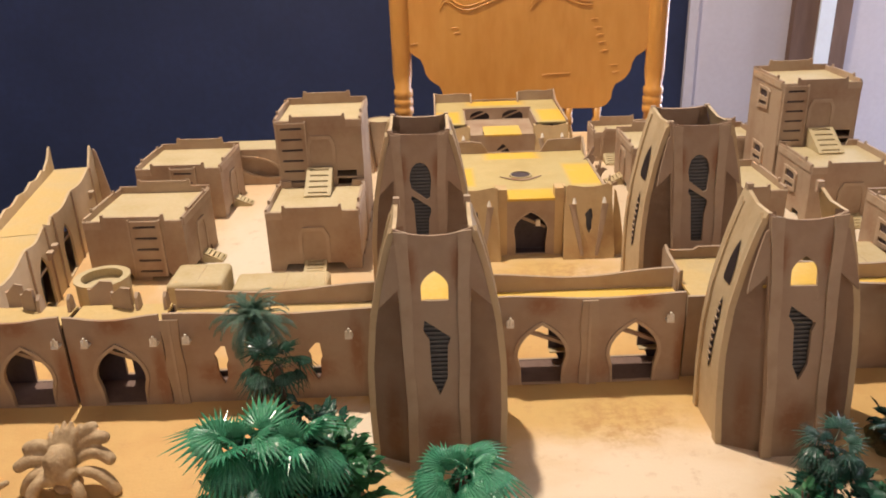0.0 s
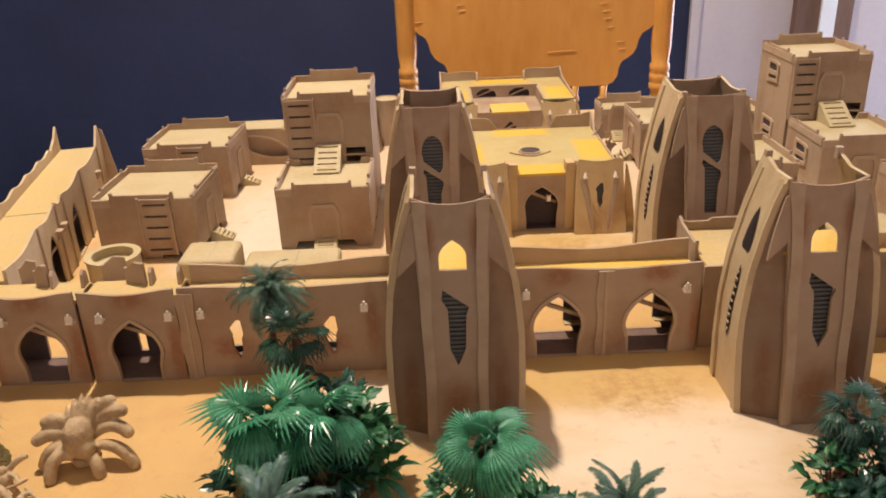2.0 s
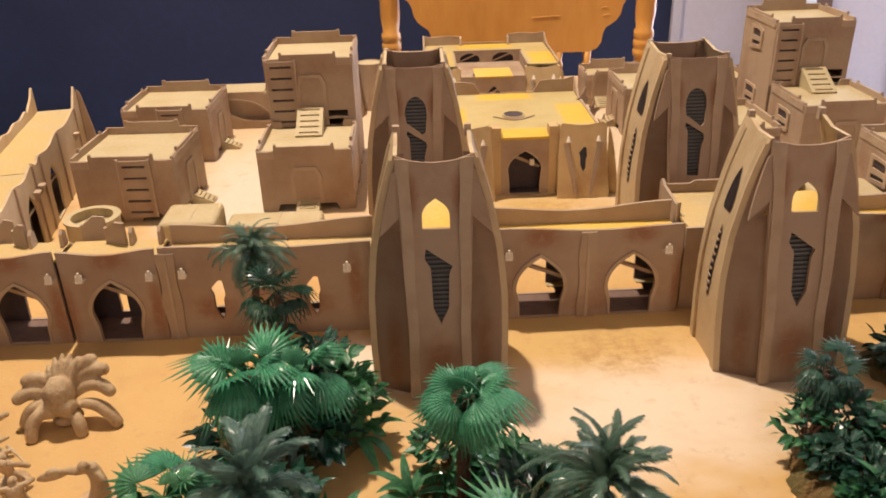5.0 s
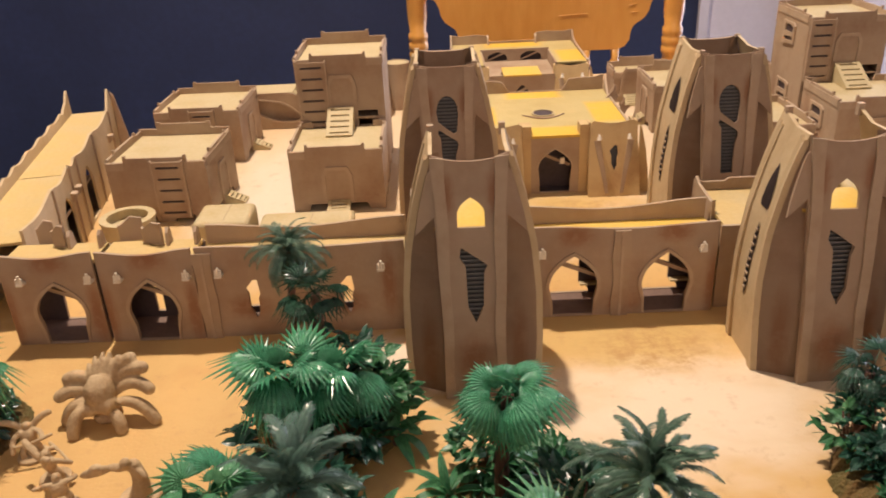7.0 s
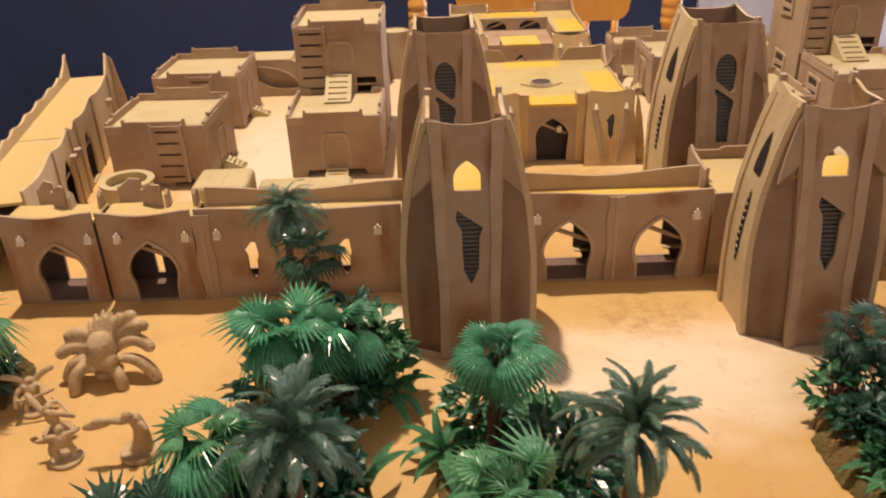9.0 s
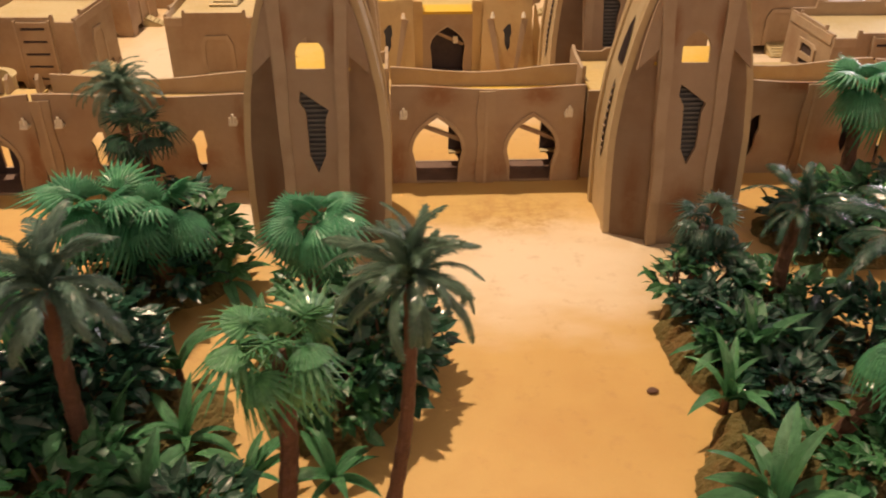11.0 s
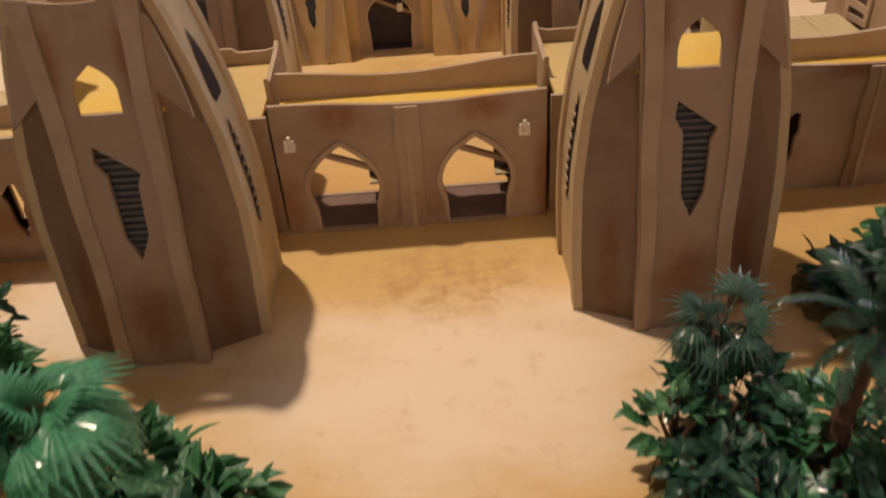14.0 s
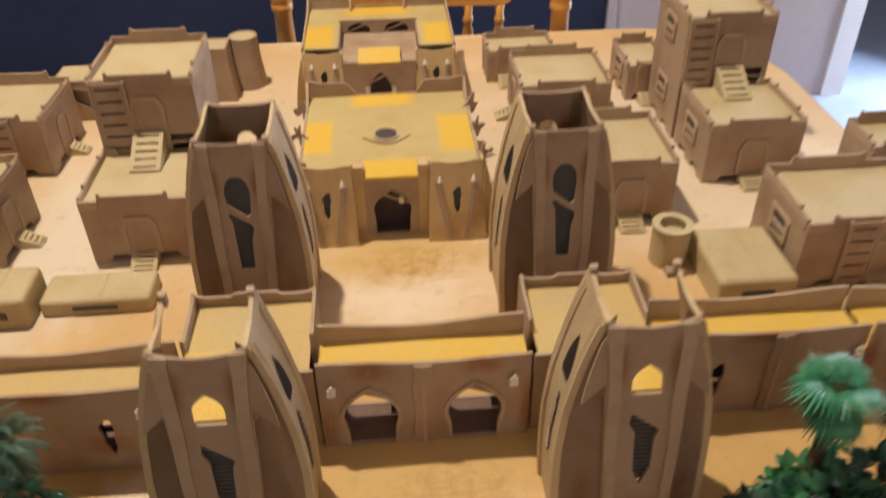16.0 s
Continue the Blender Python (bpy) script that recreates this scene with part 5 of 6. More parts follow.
rng = random.Random(5)
FANS = [fan_mesh(FAN, rng, 20, w, d, k, 0.40) for w, d, k in ((215, 0.25, 0.66), (235, 0.60, 0.62), (225, 0.95, 0.66), (240, 1.30, 0.60))]
GLINT = leaf_material("dark_shining_leaf", (0.020, 0.075, 0.045), (0.030, 0.100, 0.055), 0.08)
FANS_GLINT = [fan_mesh(GLINT, rng, 13, 220, d, 0.45) for d in (0.25, 0.7)]
FANS_DARK = [fan_mesh(DARK, rng, 13, 220, d, 0.45) for d in (0.4, 0.9, 1.2)]
FANS_MID = [fan_mesh(MID, rng, 15, w, d, k, 0.42) for w, d, k in ((225, 0.30, 0.42), (240, 0.7, 0.46), (225, 1.2, 0.44))]
DATES = [feather_mesh(FEATHER, rng, a, b, 46, 0.105, 0.0135) for a, b in ((62, -42), (48, -66), (30, -85))]
FEATHERS = [feather_mesh(DEEP, rng, a, b, 42, 0.125, 0.0140) for a, b in ((62, -40), (44, -62), (24, -82))]
CURLS = [feather_mesh(FEATHER, rng, a, b, 28, 0.11, 0.013) for a, b in ((52, -75), (36, -98), (10, -102))]
FEATHERS_DARK = [feather_mesh(DARK, rng, a, b, 38, 0.16, 0.0145) for a, b in ((60, -20), (40, -50), (15, -60))]
LANCES = [lance_mesh(BROAD, rng, w, a, b) for w, a, b in ((0.10, 75, -10), (0.12, 60, -35), (0.09, 82, 20))]
LANCES_MID = [lance_mesh(MID, rng, w, a, b) for w, a, b in ((0.09, 75, -20), (0.11, 55, -45), (0.08, 80, 10))]
LANCES_DARK = [lance_mesh(DARK, rng, w, a, b) for w, a, b in ((0.09, 70, -20), (0.10, 55, -45), (0.08, 82, 15))]


def leaf_part(name, me, parent, m):
    ob = new(name, me)
    ob.parent = parent
    ob.matrix_local = m
    return ob


def trunk_part(parent, top, r0, r1, bend=0.0):
    """A ringed trunk from the ground to top, an x, y, z offset."""
    bm = bmesh.new()
    n, seg = 18, 9
    rows = []
    for i in range(n + 1):
        f = i / n
        c = Vector((top[0] * f, top[1] * f, top[2] * f)) + Vector((bend * math.sin(math.pi * f), 0, 0))
        r = (r0 + (r1 - r0) * f) * (1.10 if i % 2 else 0.94)
        rows.append([bm.verts.new(c + Vector((r * math.cos(k * math.tau / seg), r * math.sin(k * math.tau / seg), 0))) for k in range(seg)])
    for a, b in zip(rows, rows[1:]):
        for k in range(seg):
            bm.faces.new((a[k], a[(k + 1) % seg], b[(k + 1) % seg], b[k]))
    bm.faces.new(rows[-1])
    bm.faces.new(list(reversed(rows[0])))
    part("trunk", bm, TRUNK, parent)


def palm(x, y, height, reach, meshes, count, label, name="palm_tree", off=(0.0, 0.0), trunk=0.0042, low=-35, high=75, seed=1, ground=0.0, frond="frond", wild=11):
    """A palm: a trunk and a crown of fronds, each reach long."""
    r = random.Random(seed)
    ob = thing(name, pose(x, y, ground), label, "palm", "palms")
    trunk_part(ob, (off[0], off[1], height), trunk * 1.25, trunk * 0.85, r.uniform(-0.004, 0.004))
    for i in range(count):
        f = (i + 0.5) / count
        tilt = high + (low - high) * f ** 0.85 + r.uniform(-wild, wild)
        turn = i * 137.5 + r.uniform(-14, 14)
        size = reach * r.uniform(0.80, 1.12) * (0.82 + 0.18 * math.sin(math.pi * f)) * min(1.0, 0.60 + 2.0 * f)
        kind = meshes[min(int(f * len(meshes)), len(meshes) - 1)]
        m = pose(off[0], off[1], height, 0, 0, turn) @ pose(0, 0, 0, tilt, r.uniform(-2.4 * wild, 2.4 * wild), 0) @ Matrix.Diagonal((size, size, size, 1))
        leaf_part(frond, kind, ob, m)
    return ob


def rosette(x, y, reach, meshes, count, label, name="broadleaf_plant", seed=1, ground=0.006, low=-10, high=55):
    r = random.Random(seed)
    ob = thing(name, pose(x, y, ground), label, "plant", "low plants")
    bm = bmesh.new()
    bmesh.ops.create_cone(bm, cap_ends=True, segments=8, radius1=0.003, radius2=0.002, depth=0.010, matrix=pose(0, 0, 0.0))
    part("stem", bm, TRUNK, ob)
    for i in range(count):
        f = (i + 0.5) / count
        tilt = high + (low - high) * f + r.uniform(-8, 8)
        size = reach * r.uniform(0.75, 1.1)
        m = pose(0, 0, 0.003, 0, 0, i * 137.5 + r.uniform(-20, 20)) @ pose(0, 0, 0, tilt - 45, r.uniform(-15, 15), 0) @ Matrix.Diagonal((size, size, size, 1))
        leaf_part("leaf", meshes[r.randrange(len(meshes))], ob, m)
    return ob


def bush(x, y, r0, height, material, label, count=170, leaf=0.012, seed=1, ground=0.004):
    """A shrub: a few stems and a ragged crown of small leaves."""
    r = random.Random(seed)
    ob = thing("bush", pose(x, y, ground), label, "bush", "bushes")
    for k in range(6):
        a = k * math.tau / 6 + r.uniform(-0.3, 0.3)
        top = Vector((math.cos(a) * r0 * 0.5, math.sin(a) * r0 * 0.5, height * r.uniform(0.6, 0.9)))
        turn = top.to_track_quat("Z", "Y").to_matrix().to_4x4()
        bm = bmesh.new()
        bmesh.ops.create_cone(bm, cap_ends=True, segments=5, radius1=0.0015, radius2=0.0006, depth=top.length, matrix=turn @ Matrix.Translation((0, 0, top.length / 2)))
        part("stem", bm, TRUNK, ob)
    bm = bmesh.new()
    for k in range(count):
        a = r.uniform(0, math.tau)
        el = math.asin(r.uniform(-0.15, 1.0))
        rad = r.uniform(0.5, 1.0) ** 0.6 * (1 + 0.28 * math.sin(3 * a + seed) * math.cos(2 * el))
        c = Vector((math.cos(a) * math.cos(el) * r0 * rad, math.sin(a) * math.cos(el) * r0 * rad, max(0.002, height * 0.35 + math.sin(el) * height * 0.65 * rad)))
        size = leaf * r.uniform(0.7, 1.3)
        m = Matrix.Translation(c) @ pose(0, 0, 0, 0, 0, math.degrees(a) - 90 + r.uniform(-50, 50)) @ pose(0, 0, 0, r.uniform(-35, 60), r.uniform(-40, 40), 0)
        pts = [(-0.0, 0, 0), (-0.26, 0.35, 0.05), (-0.20, 0.7, 0.02), (0, 1, -0.12), (0.20, 0.7, 0.02), (0.26, 0.35, 0.05), (0, 0.5, -0.03)]
        v = [bm.verts.new(m @ (Vector(p) * size)) for p in pts]
        for f in ((0, 6, 1), (1, 6, 2), (2, 6, 3), (3, 6, 4), (4, 6, 5), (5, 6, 0)):
            bm.faces.new([v[j] for j in f])
    part("crown", bm, material, ob)
    return ob


def island(x, y, rx, ry, h, label, seed, turn=0.0):
    """A lumpy foam base that the plants stand in."""
    bm = bmesh.new()
    n, rings_n = 170, 30
    rows = []
    for j in range(rings_n + 1):
        f = j / rings_n
        line = []
        for i in range(n):
            a = i * math.tau / n
            edge = 1 + 0.14 * noise.noise((math.cos(a) * 1.6 + seed, math.sin(a) * 1.6, 3.1)) + 0.05 * noise.noise((math.cos(a) * 7, math.sin(a) * 7, seed)) + 0.02 * noise.noise((math.cos(a) * 30, math.sin(a) * 30, seed))
            px, py = math.cos(a) * rx * edge * f, math.sin(a) * ry * edge * f
            z = h * (1 - f ** 9) * (0.85 + 0.4 * noise.noise((px * 60, py * 60, seed))) + (0.0045 * noise.noise((px * 170, py * 170, seed)) + 0.0024 * noise.noise((px * 620, py * 620, seed))) * (1 - f ** 14)
            line.append(bm.verts.new((px, py, max(z, 0.0004) if f < 1 else 0.0004)))
        rows.append(line)
    for a, b in zip(rows[1:], rows[2:]):
        for i in range(n):
            bm.faces.new((a[i], b[i], b[(i + 1) % n], a[(i + 1) % n]))
    bm.faces.new(rows[1])
    for v in rows[0]:
        bm.verts.remove(v)
    bmesh.ops.recalc_face_normals(bm, faces=bm.faces[:])
    ob = link_mesh("foam_base", bm, FOAM)
    ob.matrix_world = pose(x, y, 0, 0, 0, turn)
    return tagged(ob, label, "terrain base", "foam bases")


island(-0.092, 0.618, 0.0560, 0.0470, 0.010, "mossy foam base under the palm clump by the wall", 1)
island(0.046, 0.510, 0.0474, 0.0789, 0.010, "mossy foam base under the palms beside the path", 2)
island(-0.093, 0.429, 0.0896, 0.0896, 0.010, "mossy foam base under dense dark palms", 3)
island(0.321, 0.519, 0.0651, 0.0744, 0.018, "mossy foam base at the edge of the sandy path", 4)
island(0.315, 0.396, 0.0727, 0.0706, 0.018, "mossy foam base with broad leaves beside the path", 5)
island(0.446, 0.657, 0.0753, 0.0502, 0.010, "mossy foam base below the tall fan palm", 6)
island(-0.364, 0.636, 0.0367, 0.0471, 0.008, "small mossy foam base near the sculpted beast", 7)

# clump by the wall
palm(-0.122, 0.694, 0.120, 0.0400, CURLS, 84, "small slender palm with a dense drooping crown", seed=11, off=(0.006, -0.004), low=-50, high=80, trunk=0.003)
palm(-0.092, 0.650, 0.104, 0.0360, FANS_GLINT, 18, "fan palm with shining leaf tips", seed=12, low=-35, high=70)
palm(-0.104, 0.600, 0.076, 0.0460, FANS, 19, "broad fan palm with glossy green leaves", seed=13, off=(-0.004, -0.014), low=-38, high=74, wild=18)
palm(-0.076, 0.604, 0.070, 0.0430, FANS, 15, "low fan palm with drooping leaves", seed=14, off=(0.003, -0.014), low=-38, high=70, wild=18)
bush(-0.046, 0.612, 0.0235, 0.0600, SHRUB, "leafy green bush beside the fan palms", 200, 0.014, 15)
bush(-0.094, 0.600, 0.0460, 0.0600, DARK, "dark bush under the fan palms", 340, 0.014, 16)
bush(-0.074, 0.640, 0.0310, 0.0680, DARK, "dark bush behind the fan palms", 180, 0.013, 17)
rosette(-0.036, 0.600, 0.0420, LANCES_MID, 9, "low plant with long narrow leaves", seed=18)

# palms beside the path
palm(0.037, 0.526, 0.100, 0.0385, FANS, 18, "tall fan palm with glossy drooping leaves", seed=21, off=(0.003, -0.006), low=-48, high=74, wild=16)
palm(0.082, 0.398, 0.134, 0.0450, DATES, 54, "date palm with long arching grey-green fronds", seed=22, off=(0.011, 0.005), low=-32, high=74, trunk=0.0032)
palm(0.028, 0.398, 0.104, 0.0460, FANS_MID, 15, "fan palm with a few broad split leaves", seed=23, off=(0.006, 0.0), low=-40, high=72, wild=20)
bush(0.050, 0.470, 0.0300, 0.0450, SHRUB, "green bush under the date palm", 240, 0.014, 24)
bush(0.031, 0.563, 0.0230, 0.0418, SHRUB, "green bush at the foot of the fan palm", 200, 0.013, 25)
bush(0.069, 0.538, 0.0252, 0.0315, SHRUB, "grassy green bush by the path", 200, 0.015, 26)
rosette(0.050, 0.572, 0.0355, LANCES_MID, 12, "spiky green plant at the clump's edge", seed=27)
rosette(0.001, 0.535, 0.0419, LANCES, 10, "plant with long light green leaves", seed=28)
rosette(0.052, 0.410, 0.0339, LANCES, 11, "low plant with pointed green leaves", seed=29)
rosette(0.008, 0.411, 0.0359, LANCES_MID, 11, "low plant with dark pointed leaves", seed=30)
bush(0.078, 0.490, 0.0340, 0.0600, DARK, "round dark bush behind the date palm", 340, 0.013, 31)

# dense palms
palm(-0.076, 0.424, 0.120, 0.0470, FEATHERS, 42, "feather palm with wide arching fronds", seed=41, off=(0.004, 0.0), low=-30, high=72)
palm(-0.120, 0.440, 0.104, 0.0390, FANS_MID + FANS[1:], 16, "low fan palm with pale green leaves", seed=42, low=-35, high=72, wild=18)
bush(-0.088, 0.482, 0.0340, 0.0760, DARK, "large dark bush between the palms", 400, 0.014, 43)
bush(-0.095, 0.462, 0.0420, 0.0620, DARK, "dark bush below the feather palm", 360, 0.014, 44)
bush(-0.140, 0.425, 0.0440, 0.0700, DARK, "dark bush in the dense clump", 260, 0.015, 45)
rosette(-0.066, 0.436, 0.0460, LANCES, 12, "broadleaf plant with upright bright leaves", seed=52, low=5, high=65)
rosette(-0.030, 0.440, 0.0400, LANCES_MID, 11, "low plant with glossy pointed leaves", seed=53, low=0, high=60)
rosette(-0.040, 0.400, 0.0467, LANCES, 14, "broadleaf plant with long bright leaves", seed=46)
rosette(-0.048, 0.502, 0.0400, LANCES, 7, "tall plant with wide yellow-green leaves", seed=47, low=20, high=75)
bush(-0.083, 0.395, 0.0381, 0.0402, SHRUB, "green bush in the dense clump", 240, 0.014, 48)
bush(-0.013, 0.377, 0.0272, 0.0313, DARK, "dark bush with small leaves", 180, 0.012, 49)
palm(-0.153, 0.403, 0.0732, 0.0480, FANS_DARK, 20, "dark fan palm in the dense clump", seed=50, low=-45, high=75)
rosette(-0.086, 0.359, 0.0418, LANCES_MID, 12, "low plant with narrow leaves", seed=51)

# beyond the path
palm(0.301, 0.592, 0.053, 0.0360, FANS_DARK, 18, "small dark fan palm with shining tips", seed=61, low=-60, high=65)
bush(0.302, 0.575, 0.0278, 0.0432, DARK, "dark bush at the head of the clump", 240, 0.012, 62)
bush(0.276, 0.562, 0.0165, 0.0310, SHRUB, "feathery sprig leaning over the path", 60, 0.011, 63, 0.012)
bush(0.300, 0.517, 0.0228, 0.0207, DARK, "dark low bush at the path's edge", 220, 0.011, 64, 0.014)
rosette(0.302, 0.494, 0.0560, LANCES, 12, "broadleaf plant with light green leaves", seed=65, low=10, high=62)
rosette(0.336, 0.500, 0.0560, LANCES_DARK, 9, "plant with tall dark leaves", seed=66, low=10, high=70)
rosette(0.276, 0.460, 0.0460, LANCES_MID, 8, "plant with upright pointed leaves", seed=67, low=10, high=70)
bush(0.319, 0.487, 0.0290, 0.0155, DARK, "dark leafy ground bush", 220, 0.012, 68)
rosette(0.274, 0.380, 0.0580, LANCES, 18, "wide rosette of bright green leaves", seed=69)
bush(0.334, 0.392, 0.0331, 0.0269, SHRUB, "low green ground bush with small leaves", 200, 0.012, 70)
palm(0.322, 0.428, 0.080, 0.0420, FANS, 17, "leaning fan palm with glossy leaves", seed=71, off=(0.026, -0.014), low=-40, high=72, wild=20)
palm(0.340, 0.545, 0.090, 0.0400, FEATHERS_DARK, 20, "small dark palm with a short trunk", seed=72, low=-30, high=65)
palm(0.392, 0.500, 0.088, 0.0600, FEATHERS_DARK, 24, "dark feather palm with broad fronds", seed=73, low=-30, high=60)
palm(0.447, 0.690, 0.116, 0.0390, FANS, 16, "tall fan palm standing clear of the bushes", seed=74, low=-38, high=72, trunk=0.0048, wild=16)
palm(0.530, 0.700, 0.082, 0.0400, FANS_DARK, 16, "dark palm near the end of the wall", seed=75, low=-40, high=60)
bush(0.388, 0.508, 0.0300, 0.0420, DARK, "dark bush below the dark feather palm", 260, 0.013, 88)
bush(0.413, 0.644, 0.0323, 0.0424, DARK, "dark bush below the tall palm", 260, 0.014, 76)
bush(0.446, 0.652, 0.0402, 0.0502, SHRUB, "green bush below the tall palm", 280, 0.015, 77)
bush(0.490, 0.664, 0.0359, 0.0559, DARK, "dark bush beside the tall palm", 240, 0.014, 78)
rosette(0.417, 0.666, 0.0444, LANCES_MID, 10, "plant with wide upright leaves", seed=79, low=10, high=70)
bush(0.363, 0.415, 0.0349, 0.0411, SHRUB, "green bush below the leaning palm", 240, 0.014, 80)

bush(0.288, 0.536, 0.0166, 0.0228, DARK, "small leafy bush at the path's edge", 150, 0.010, 81, 0.014)
bush(0.290, 0.497, 0.0156, 0.0166, SHRUB, "small green bush at the path's edge", 150, 0.010, 82, 0.014)
bush(0.311, 0.460, 0.0229, 0.0187, DARK, "dark bush between the foam bases", 190, 0.011, 83, 0.010)
bush(0.344, 0.553, 0.0308, 0.0349, SHRUB, "green bush beside the dark fan palm", 200, 0.013, 84)
rosette(0.334, 0.482, 0.0372, LANCES_DARK, 10, "dark plant with pointed leaves", seed=85)
rosette(0.285, 0.541, 0.0269, LANCES_MID, 9, "small plant with pointed leaves", seed=86)
rosette(0.348, 0.378, 0.0413, LANCES_MID, 12, "green plant below the leaning palm", seed=87)

# clump at the far side
palm(-0.352, 0.618, 0.066, 0.0400, FANS_MID, 20, "low fan palm near the sculpted beast", seed=91, low=-30, high=75)
bush(-0.362, 0.626, 0.0293, 0.0377, DARK, "dark bush near the sculpted beast", 180, 0.013, 92)
# ---- sculpted figures ----
CLAY = surface("tan_primer", ((0.50, 0.355, 0.195), (0.34, 0.215, 0.105), (0.58, 0.43, 0.25)), 0.75, (60, 400), (0.4, 0.7), 0.4)


def lump(bm, c, r, m=None, squash=(1, 1, 1), seed=0.0):
    """A lumpy ball or limb."""
    out = bmesh.ops.create_icosphere(bm, subdivisions=2, radius=1)
    for v in out["verts"]:
        k = 1 + 0.16 * noise.noise(v.co * 2.2 + Vector((seed, seed * 0.7, 0)))
        p = Vector((v.co.x * squash[0], v.co.y * squash[1], v.co.z * squash[2])) * r * k
        v.co = (m or Matrix.Translation(c)) @ p


def limb(bm, a, b, r0, r1, seed):
    a, b = Vector(a), Vector(b)
    d = b - a
    m = Matrix.Translation((a + b) / 2) @ d.to_track_quat("Z", "Y").to_matrix().to_4x4()
    lump(bm, None, 1, m, (r0, r1, d.length * 0.56), seed)


def fused(name, bm, voxel):
    """Melts the lumps into one closed skin."""
    raw = bpy.data.meshes.new(name)
    bm.to_mesh(raw)
    bm.free()
    ob = new(name, raw)
    mod = ob.modifiers.new("skin", "REMESH")
    mod.mode, mod.voxel_size, mod.use_smooth_shade = "VOXEL", voxel, True
    soft = ob.modifiers.new("soften", "SMOOTH")
    soft.factor, soft.iterations = 0.5, 8
    bpy.context.view_layer.update()
    me = bpy.data.meshes.new_from_object(ob.evaluated_get(bpy.context.evaluated_depsgraph_get()))
    me.name = name
    ob.modifiers.clear()
    ob.data = me
    bpy.data.meshes.remove(raw)
    me.materials.clear()
    me.materials.append(CLAY)
    return ob


def finger(bm, root, elbow, tip, r0, r1, r2):
    """A bent limb that swells towards its end."""
    root, elbow, tip = Vector(root), Vector(elbow), Vector(tip)
    n = 14
    for i in range(n + 1):
        f = i / n
        p = root * (1 - f) ** 2 + elbow * 2 * f * (1 - f) + tip * f ** 2
        r = r0 * (1 - f) ** 2 + 2 * r1 * f * (1 - f) + r2 * f ** 2
        out = bmesh.ops.create_icosphere(bm, subdivisions=2, radius=r)
        for v in out["verts"]:
            v.co += p


bm = bmesh.new()
lump(bm, (0.000, -0.010, 0.030), 0.0135, squash=(1.0, 0.95, 1.25), seed=1)
lump(bm, (0.004, -0.015, 0.022), 0.0105, squash=(1.1, 0.9, 0.9), seed=2)
lump(bm, (-0.010, -0.016, 0.018), 0.0085, squash=(1.25, 0.8, 0.75), seed=4)
for root, elbow, tip in (
    ((-0.006, 0.002, 0.028), (-0.018, 0.006, 0.042), (-0.030, 0.002, 0.037)),
    ((-0.007, -0.002, 0.022), (-0.022, 0.000, 0.034), (-0.037, -0.006, 0.025)),
    ((-0.006, -0.006, 0.018), (-0.024, -0.010, 0.026), (-0.033, -0.012, 0.005)),
    ((-0.006, -0.012, 0.018), (-0.022, -0.022, 0.022), (-0.021, -0.030, 0.003)),
    ((0.008, 0.006, 0.030), (0.014, 0.012, 0.046), (0.024, 0.010, 0.050)),
    ((0.008, 0.004, 0.028), (0.020, 0.008, 0.044), (0.035, 0.004, 0.044)),
    ((0.008, 0.000, 0.022), (0.026, 0.002, 0.040), (0.040, -0.004, 0.028)),
    ((0.006, -0.006, 0.016), (0.032, -0.008, 0.026), (0.044, -0.014, 0.004)),
    ((0.004, -0.012, 0.014), (0.016, -0.020, 0.016), (0.018, -0.024, 0.003)),
):
    finger(bm, root, elbow, tip, 0.0030, 0.0070, 0.0056)
for k, (dx, h) in enumerate(((-0.012, 0.046), (-0.006, 0.052), (0.0, 0.055), (0.006, 0.055), (0.012, 0.052))):
    limb(bm, (dx * 0.5, -0.004, 0.028), (dx * 1.15, 0.012, h), 0.0036, 0.0062, k)
lump(bm, (0, -0.004, 0.005), 0.013, squash=(1.0, 1.0, 0.5), seed=9)
beast = tagged(fused("beast_statue", bm, 0.0011), "tan many-limbed sculpted beast on the sand", "statue")
beast.matrix_world = pose(-0.267, 0.652, 0) @ Matrix.Diagonal((0.91, 0.91, 0.95, 1))


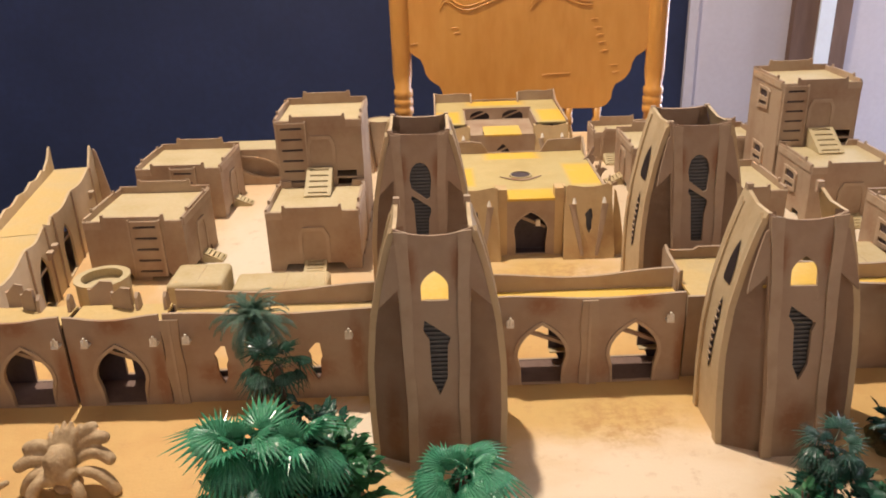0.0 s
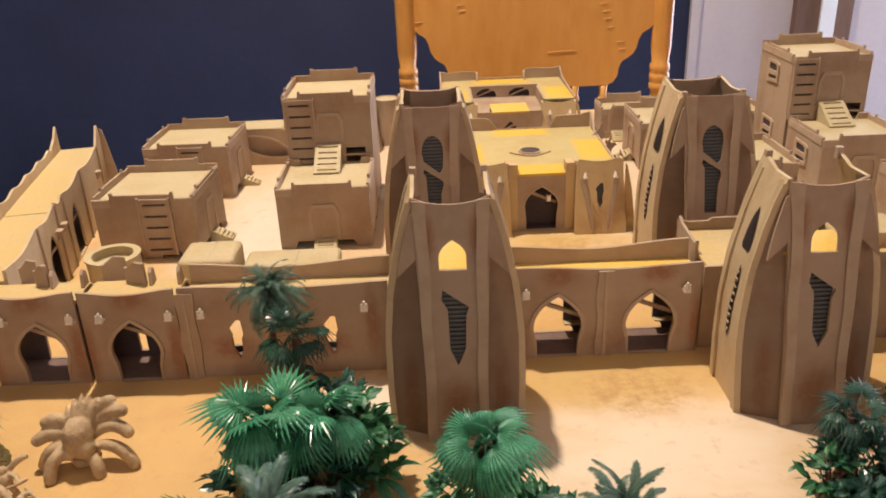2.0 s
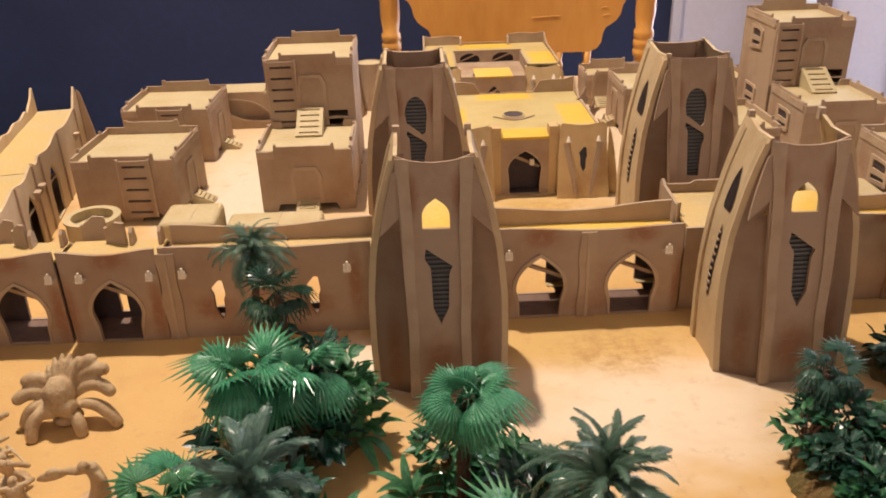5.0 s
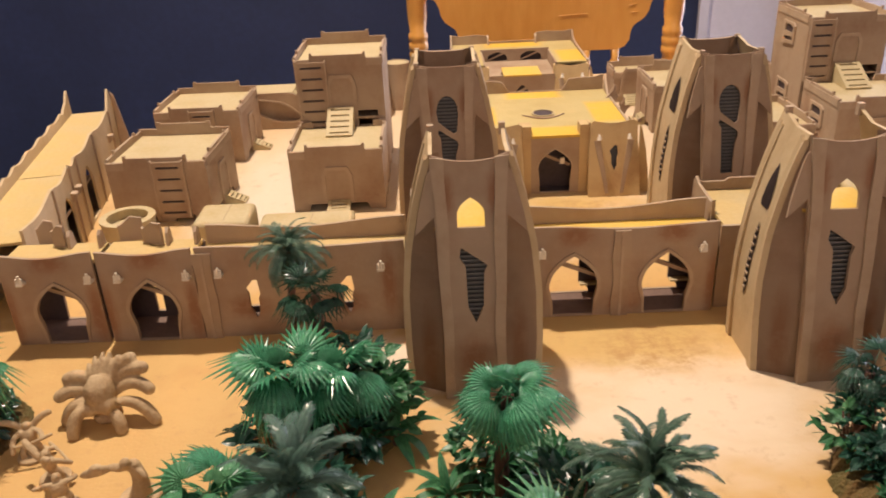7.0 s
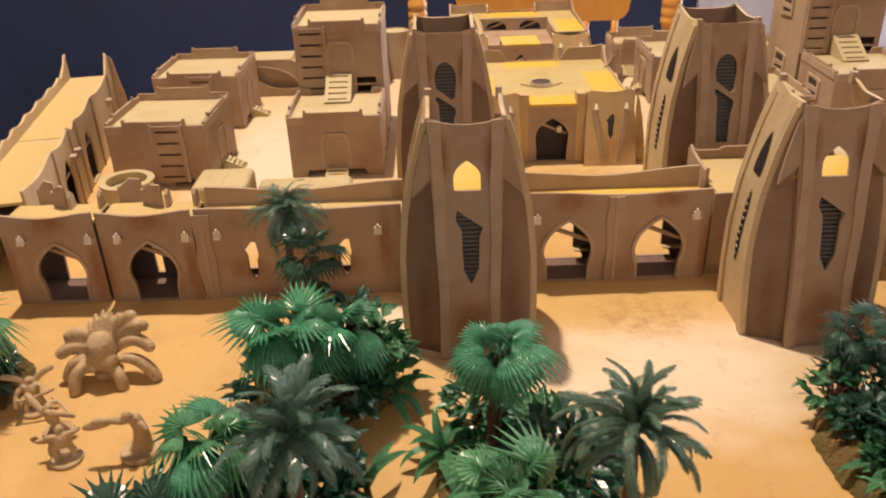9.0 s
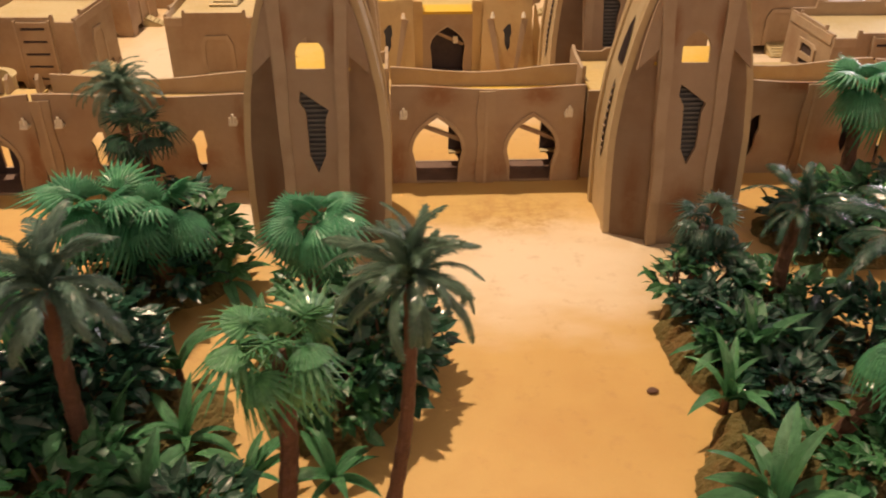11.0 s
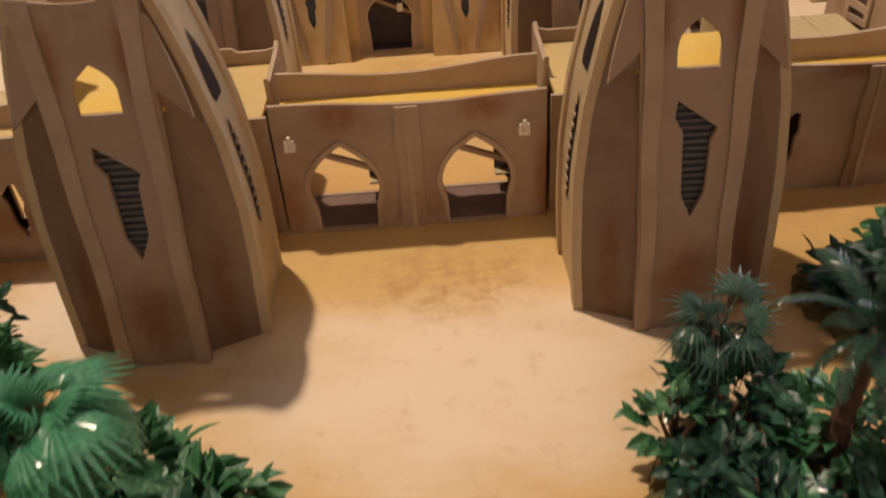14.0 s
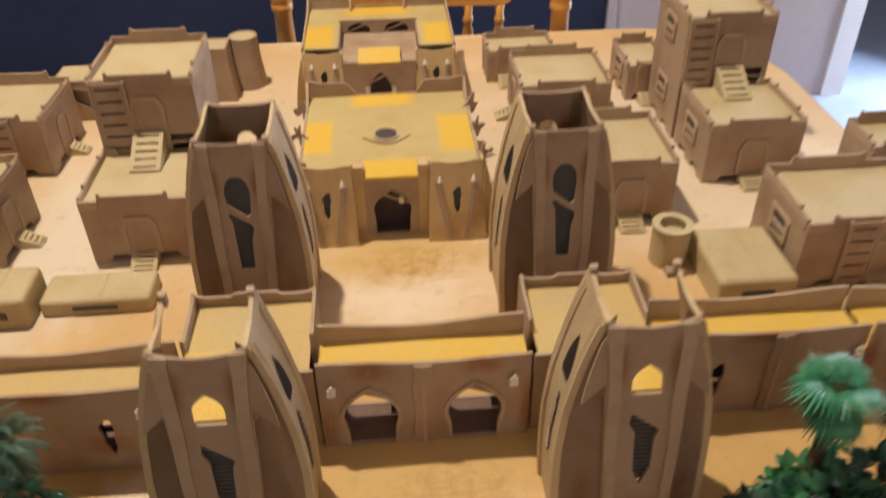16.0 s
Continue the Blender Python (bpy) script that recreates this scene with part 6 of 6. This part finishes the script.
def figure(x, y, turn, pose_kind, label):
    """A small plain figure on a round base."""
    bm = bmesh.new()
    bmesh.ops.create_cone(bm, cap_ends=True, segments=24, radius1=0.0135, radius2=0.0125, depth=0.003, matrix=pose(0, 0, 0.0017))
    lean = 0.004 * pose_kind
    lump(bm, (0, lean, 0.019), 0.0062, squash=(1.15, 0.9, 1.25), seed=x * 90)
    lump(bm, (0, lean * 2 - 0.001, 0.0285), 0.0040, seed=y * 70)
    for s in (-1, 1):
        finger(bm, (s * 0.002, lean, 0.015), (s * 0.008, -0.004, 0.011), (s * 0.006, s * 0.004 * pose_kind, 0.002), 0.0032, 0.0030, 0.0026)
        finger(bm, (s * 0.005, lean, 0.024), (s * 0.012, -0.001, 0.026), (s * 0.012, -0.010, 0.019 + 0.004 * s * pose_kind), 0.0026, 0.0024, 0.0024)
    finger(bm, (-0.010, -0.009, 0.020), (0.004, -0.011, 0.020), (0.019, -0.010, 0.020 + 0.005 * pose_kind), 0.0015, 0.0015, 0.0019)
    if pose_kind > 0:
        for s in (-1, 1):
            finger(bm, (s * 0.003, 0.004 + lean, 0.024), (s * 0.010, 0.009, 0.034), (s * 0.019, 0.008, 0.036), 0.0026, 0.0034, 0.0028)
    ob = tagged(fused("figurine", bm, 0.0008), label, "figurine", "tan figurines")
    ob.matrix_world = pose(x, y, 0, 0, 0, turn) @ Matrix.Diagonal((0.88, 0.88, 0.85, 1))
    return ob


def robed_figure(x, y, label):
    """A hunched robed figure on a round base, one heavy arm stretched sideways."""
    bm = bmesh.new()
    bmesh.ops.create_cone(bm, cap_ends=True, segments=24, radius1=0.0150, radius2=0.0140, depth=0.004, matrix=pose(0, 0, 0.0022))
    finger(bm, (0.001, 0.0, 0.004), (0.005, 0.002, 0.018), (0.000, 0.002, 0.029), 0.0082, 0.0048, 0.0050)
    lump(bm, (-0.003, -0.002, 0.0345), 0.0040, seed=3)
    limb(bm, (-0.002, 0.0, 0.029), (-0.016, -0.002, 0.031), 0.0034, 0.0032, 5)
    limb(bm, (-0.012, -0.002, 0.0315), (-0.034, -0.005, 0.0270), 0.0026, 0.0040, 6)
    limb(bm, (-0.019, -0.003, 0.0330), (-0.027, -0.004, 0.0320), 0.0034, 0.0028, 8)
    limb(bm, (0.003, 0.0, 0.028), (0.010, -0.004, 0.022), 0.0026, 0.0026, 7)
    ob = tagged(fused("figurine", bm, 0.0008), label, "figurine", "tan figurines")
    ob.matrix_world = pose(x, y, 0)
    return ob


figure(-0.309, 0.606, 20, 1, "small tan winged figurine on a round base")
figure(-0.281, 0.579, 140, 0.4, "small tan figurine leaning on its base")
figure(-0.263, 0.549, 200, -0.5, "small tan figurine holding a long tool")
robed_figure(-0.212, 0.554, "small tan robed figurine with a thick arm held out")
figure(-0.332, 0.547, 30, 0.5, "small tan figurine near the mat's edge")
figure(-0.348, 0.575, 300, 0.4, "small tan figurine beside the others")

# a pebble on the path
bm = bmesh.new()
lump(bm, (0, 0, 0.0012), 0.0030, squash=(1.3, 0.9, 0.55), seed=4)
pebble = tagged(link_mesh("pebble", bm, TRUNK), "small dark brown pebble on the sandy path", "pebble")
pebble.matrix_world = pose(0.2395, 0.480, 0)
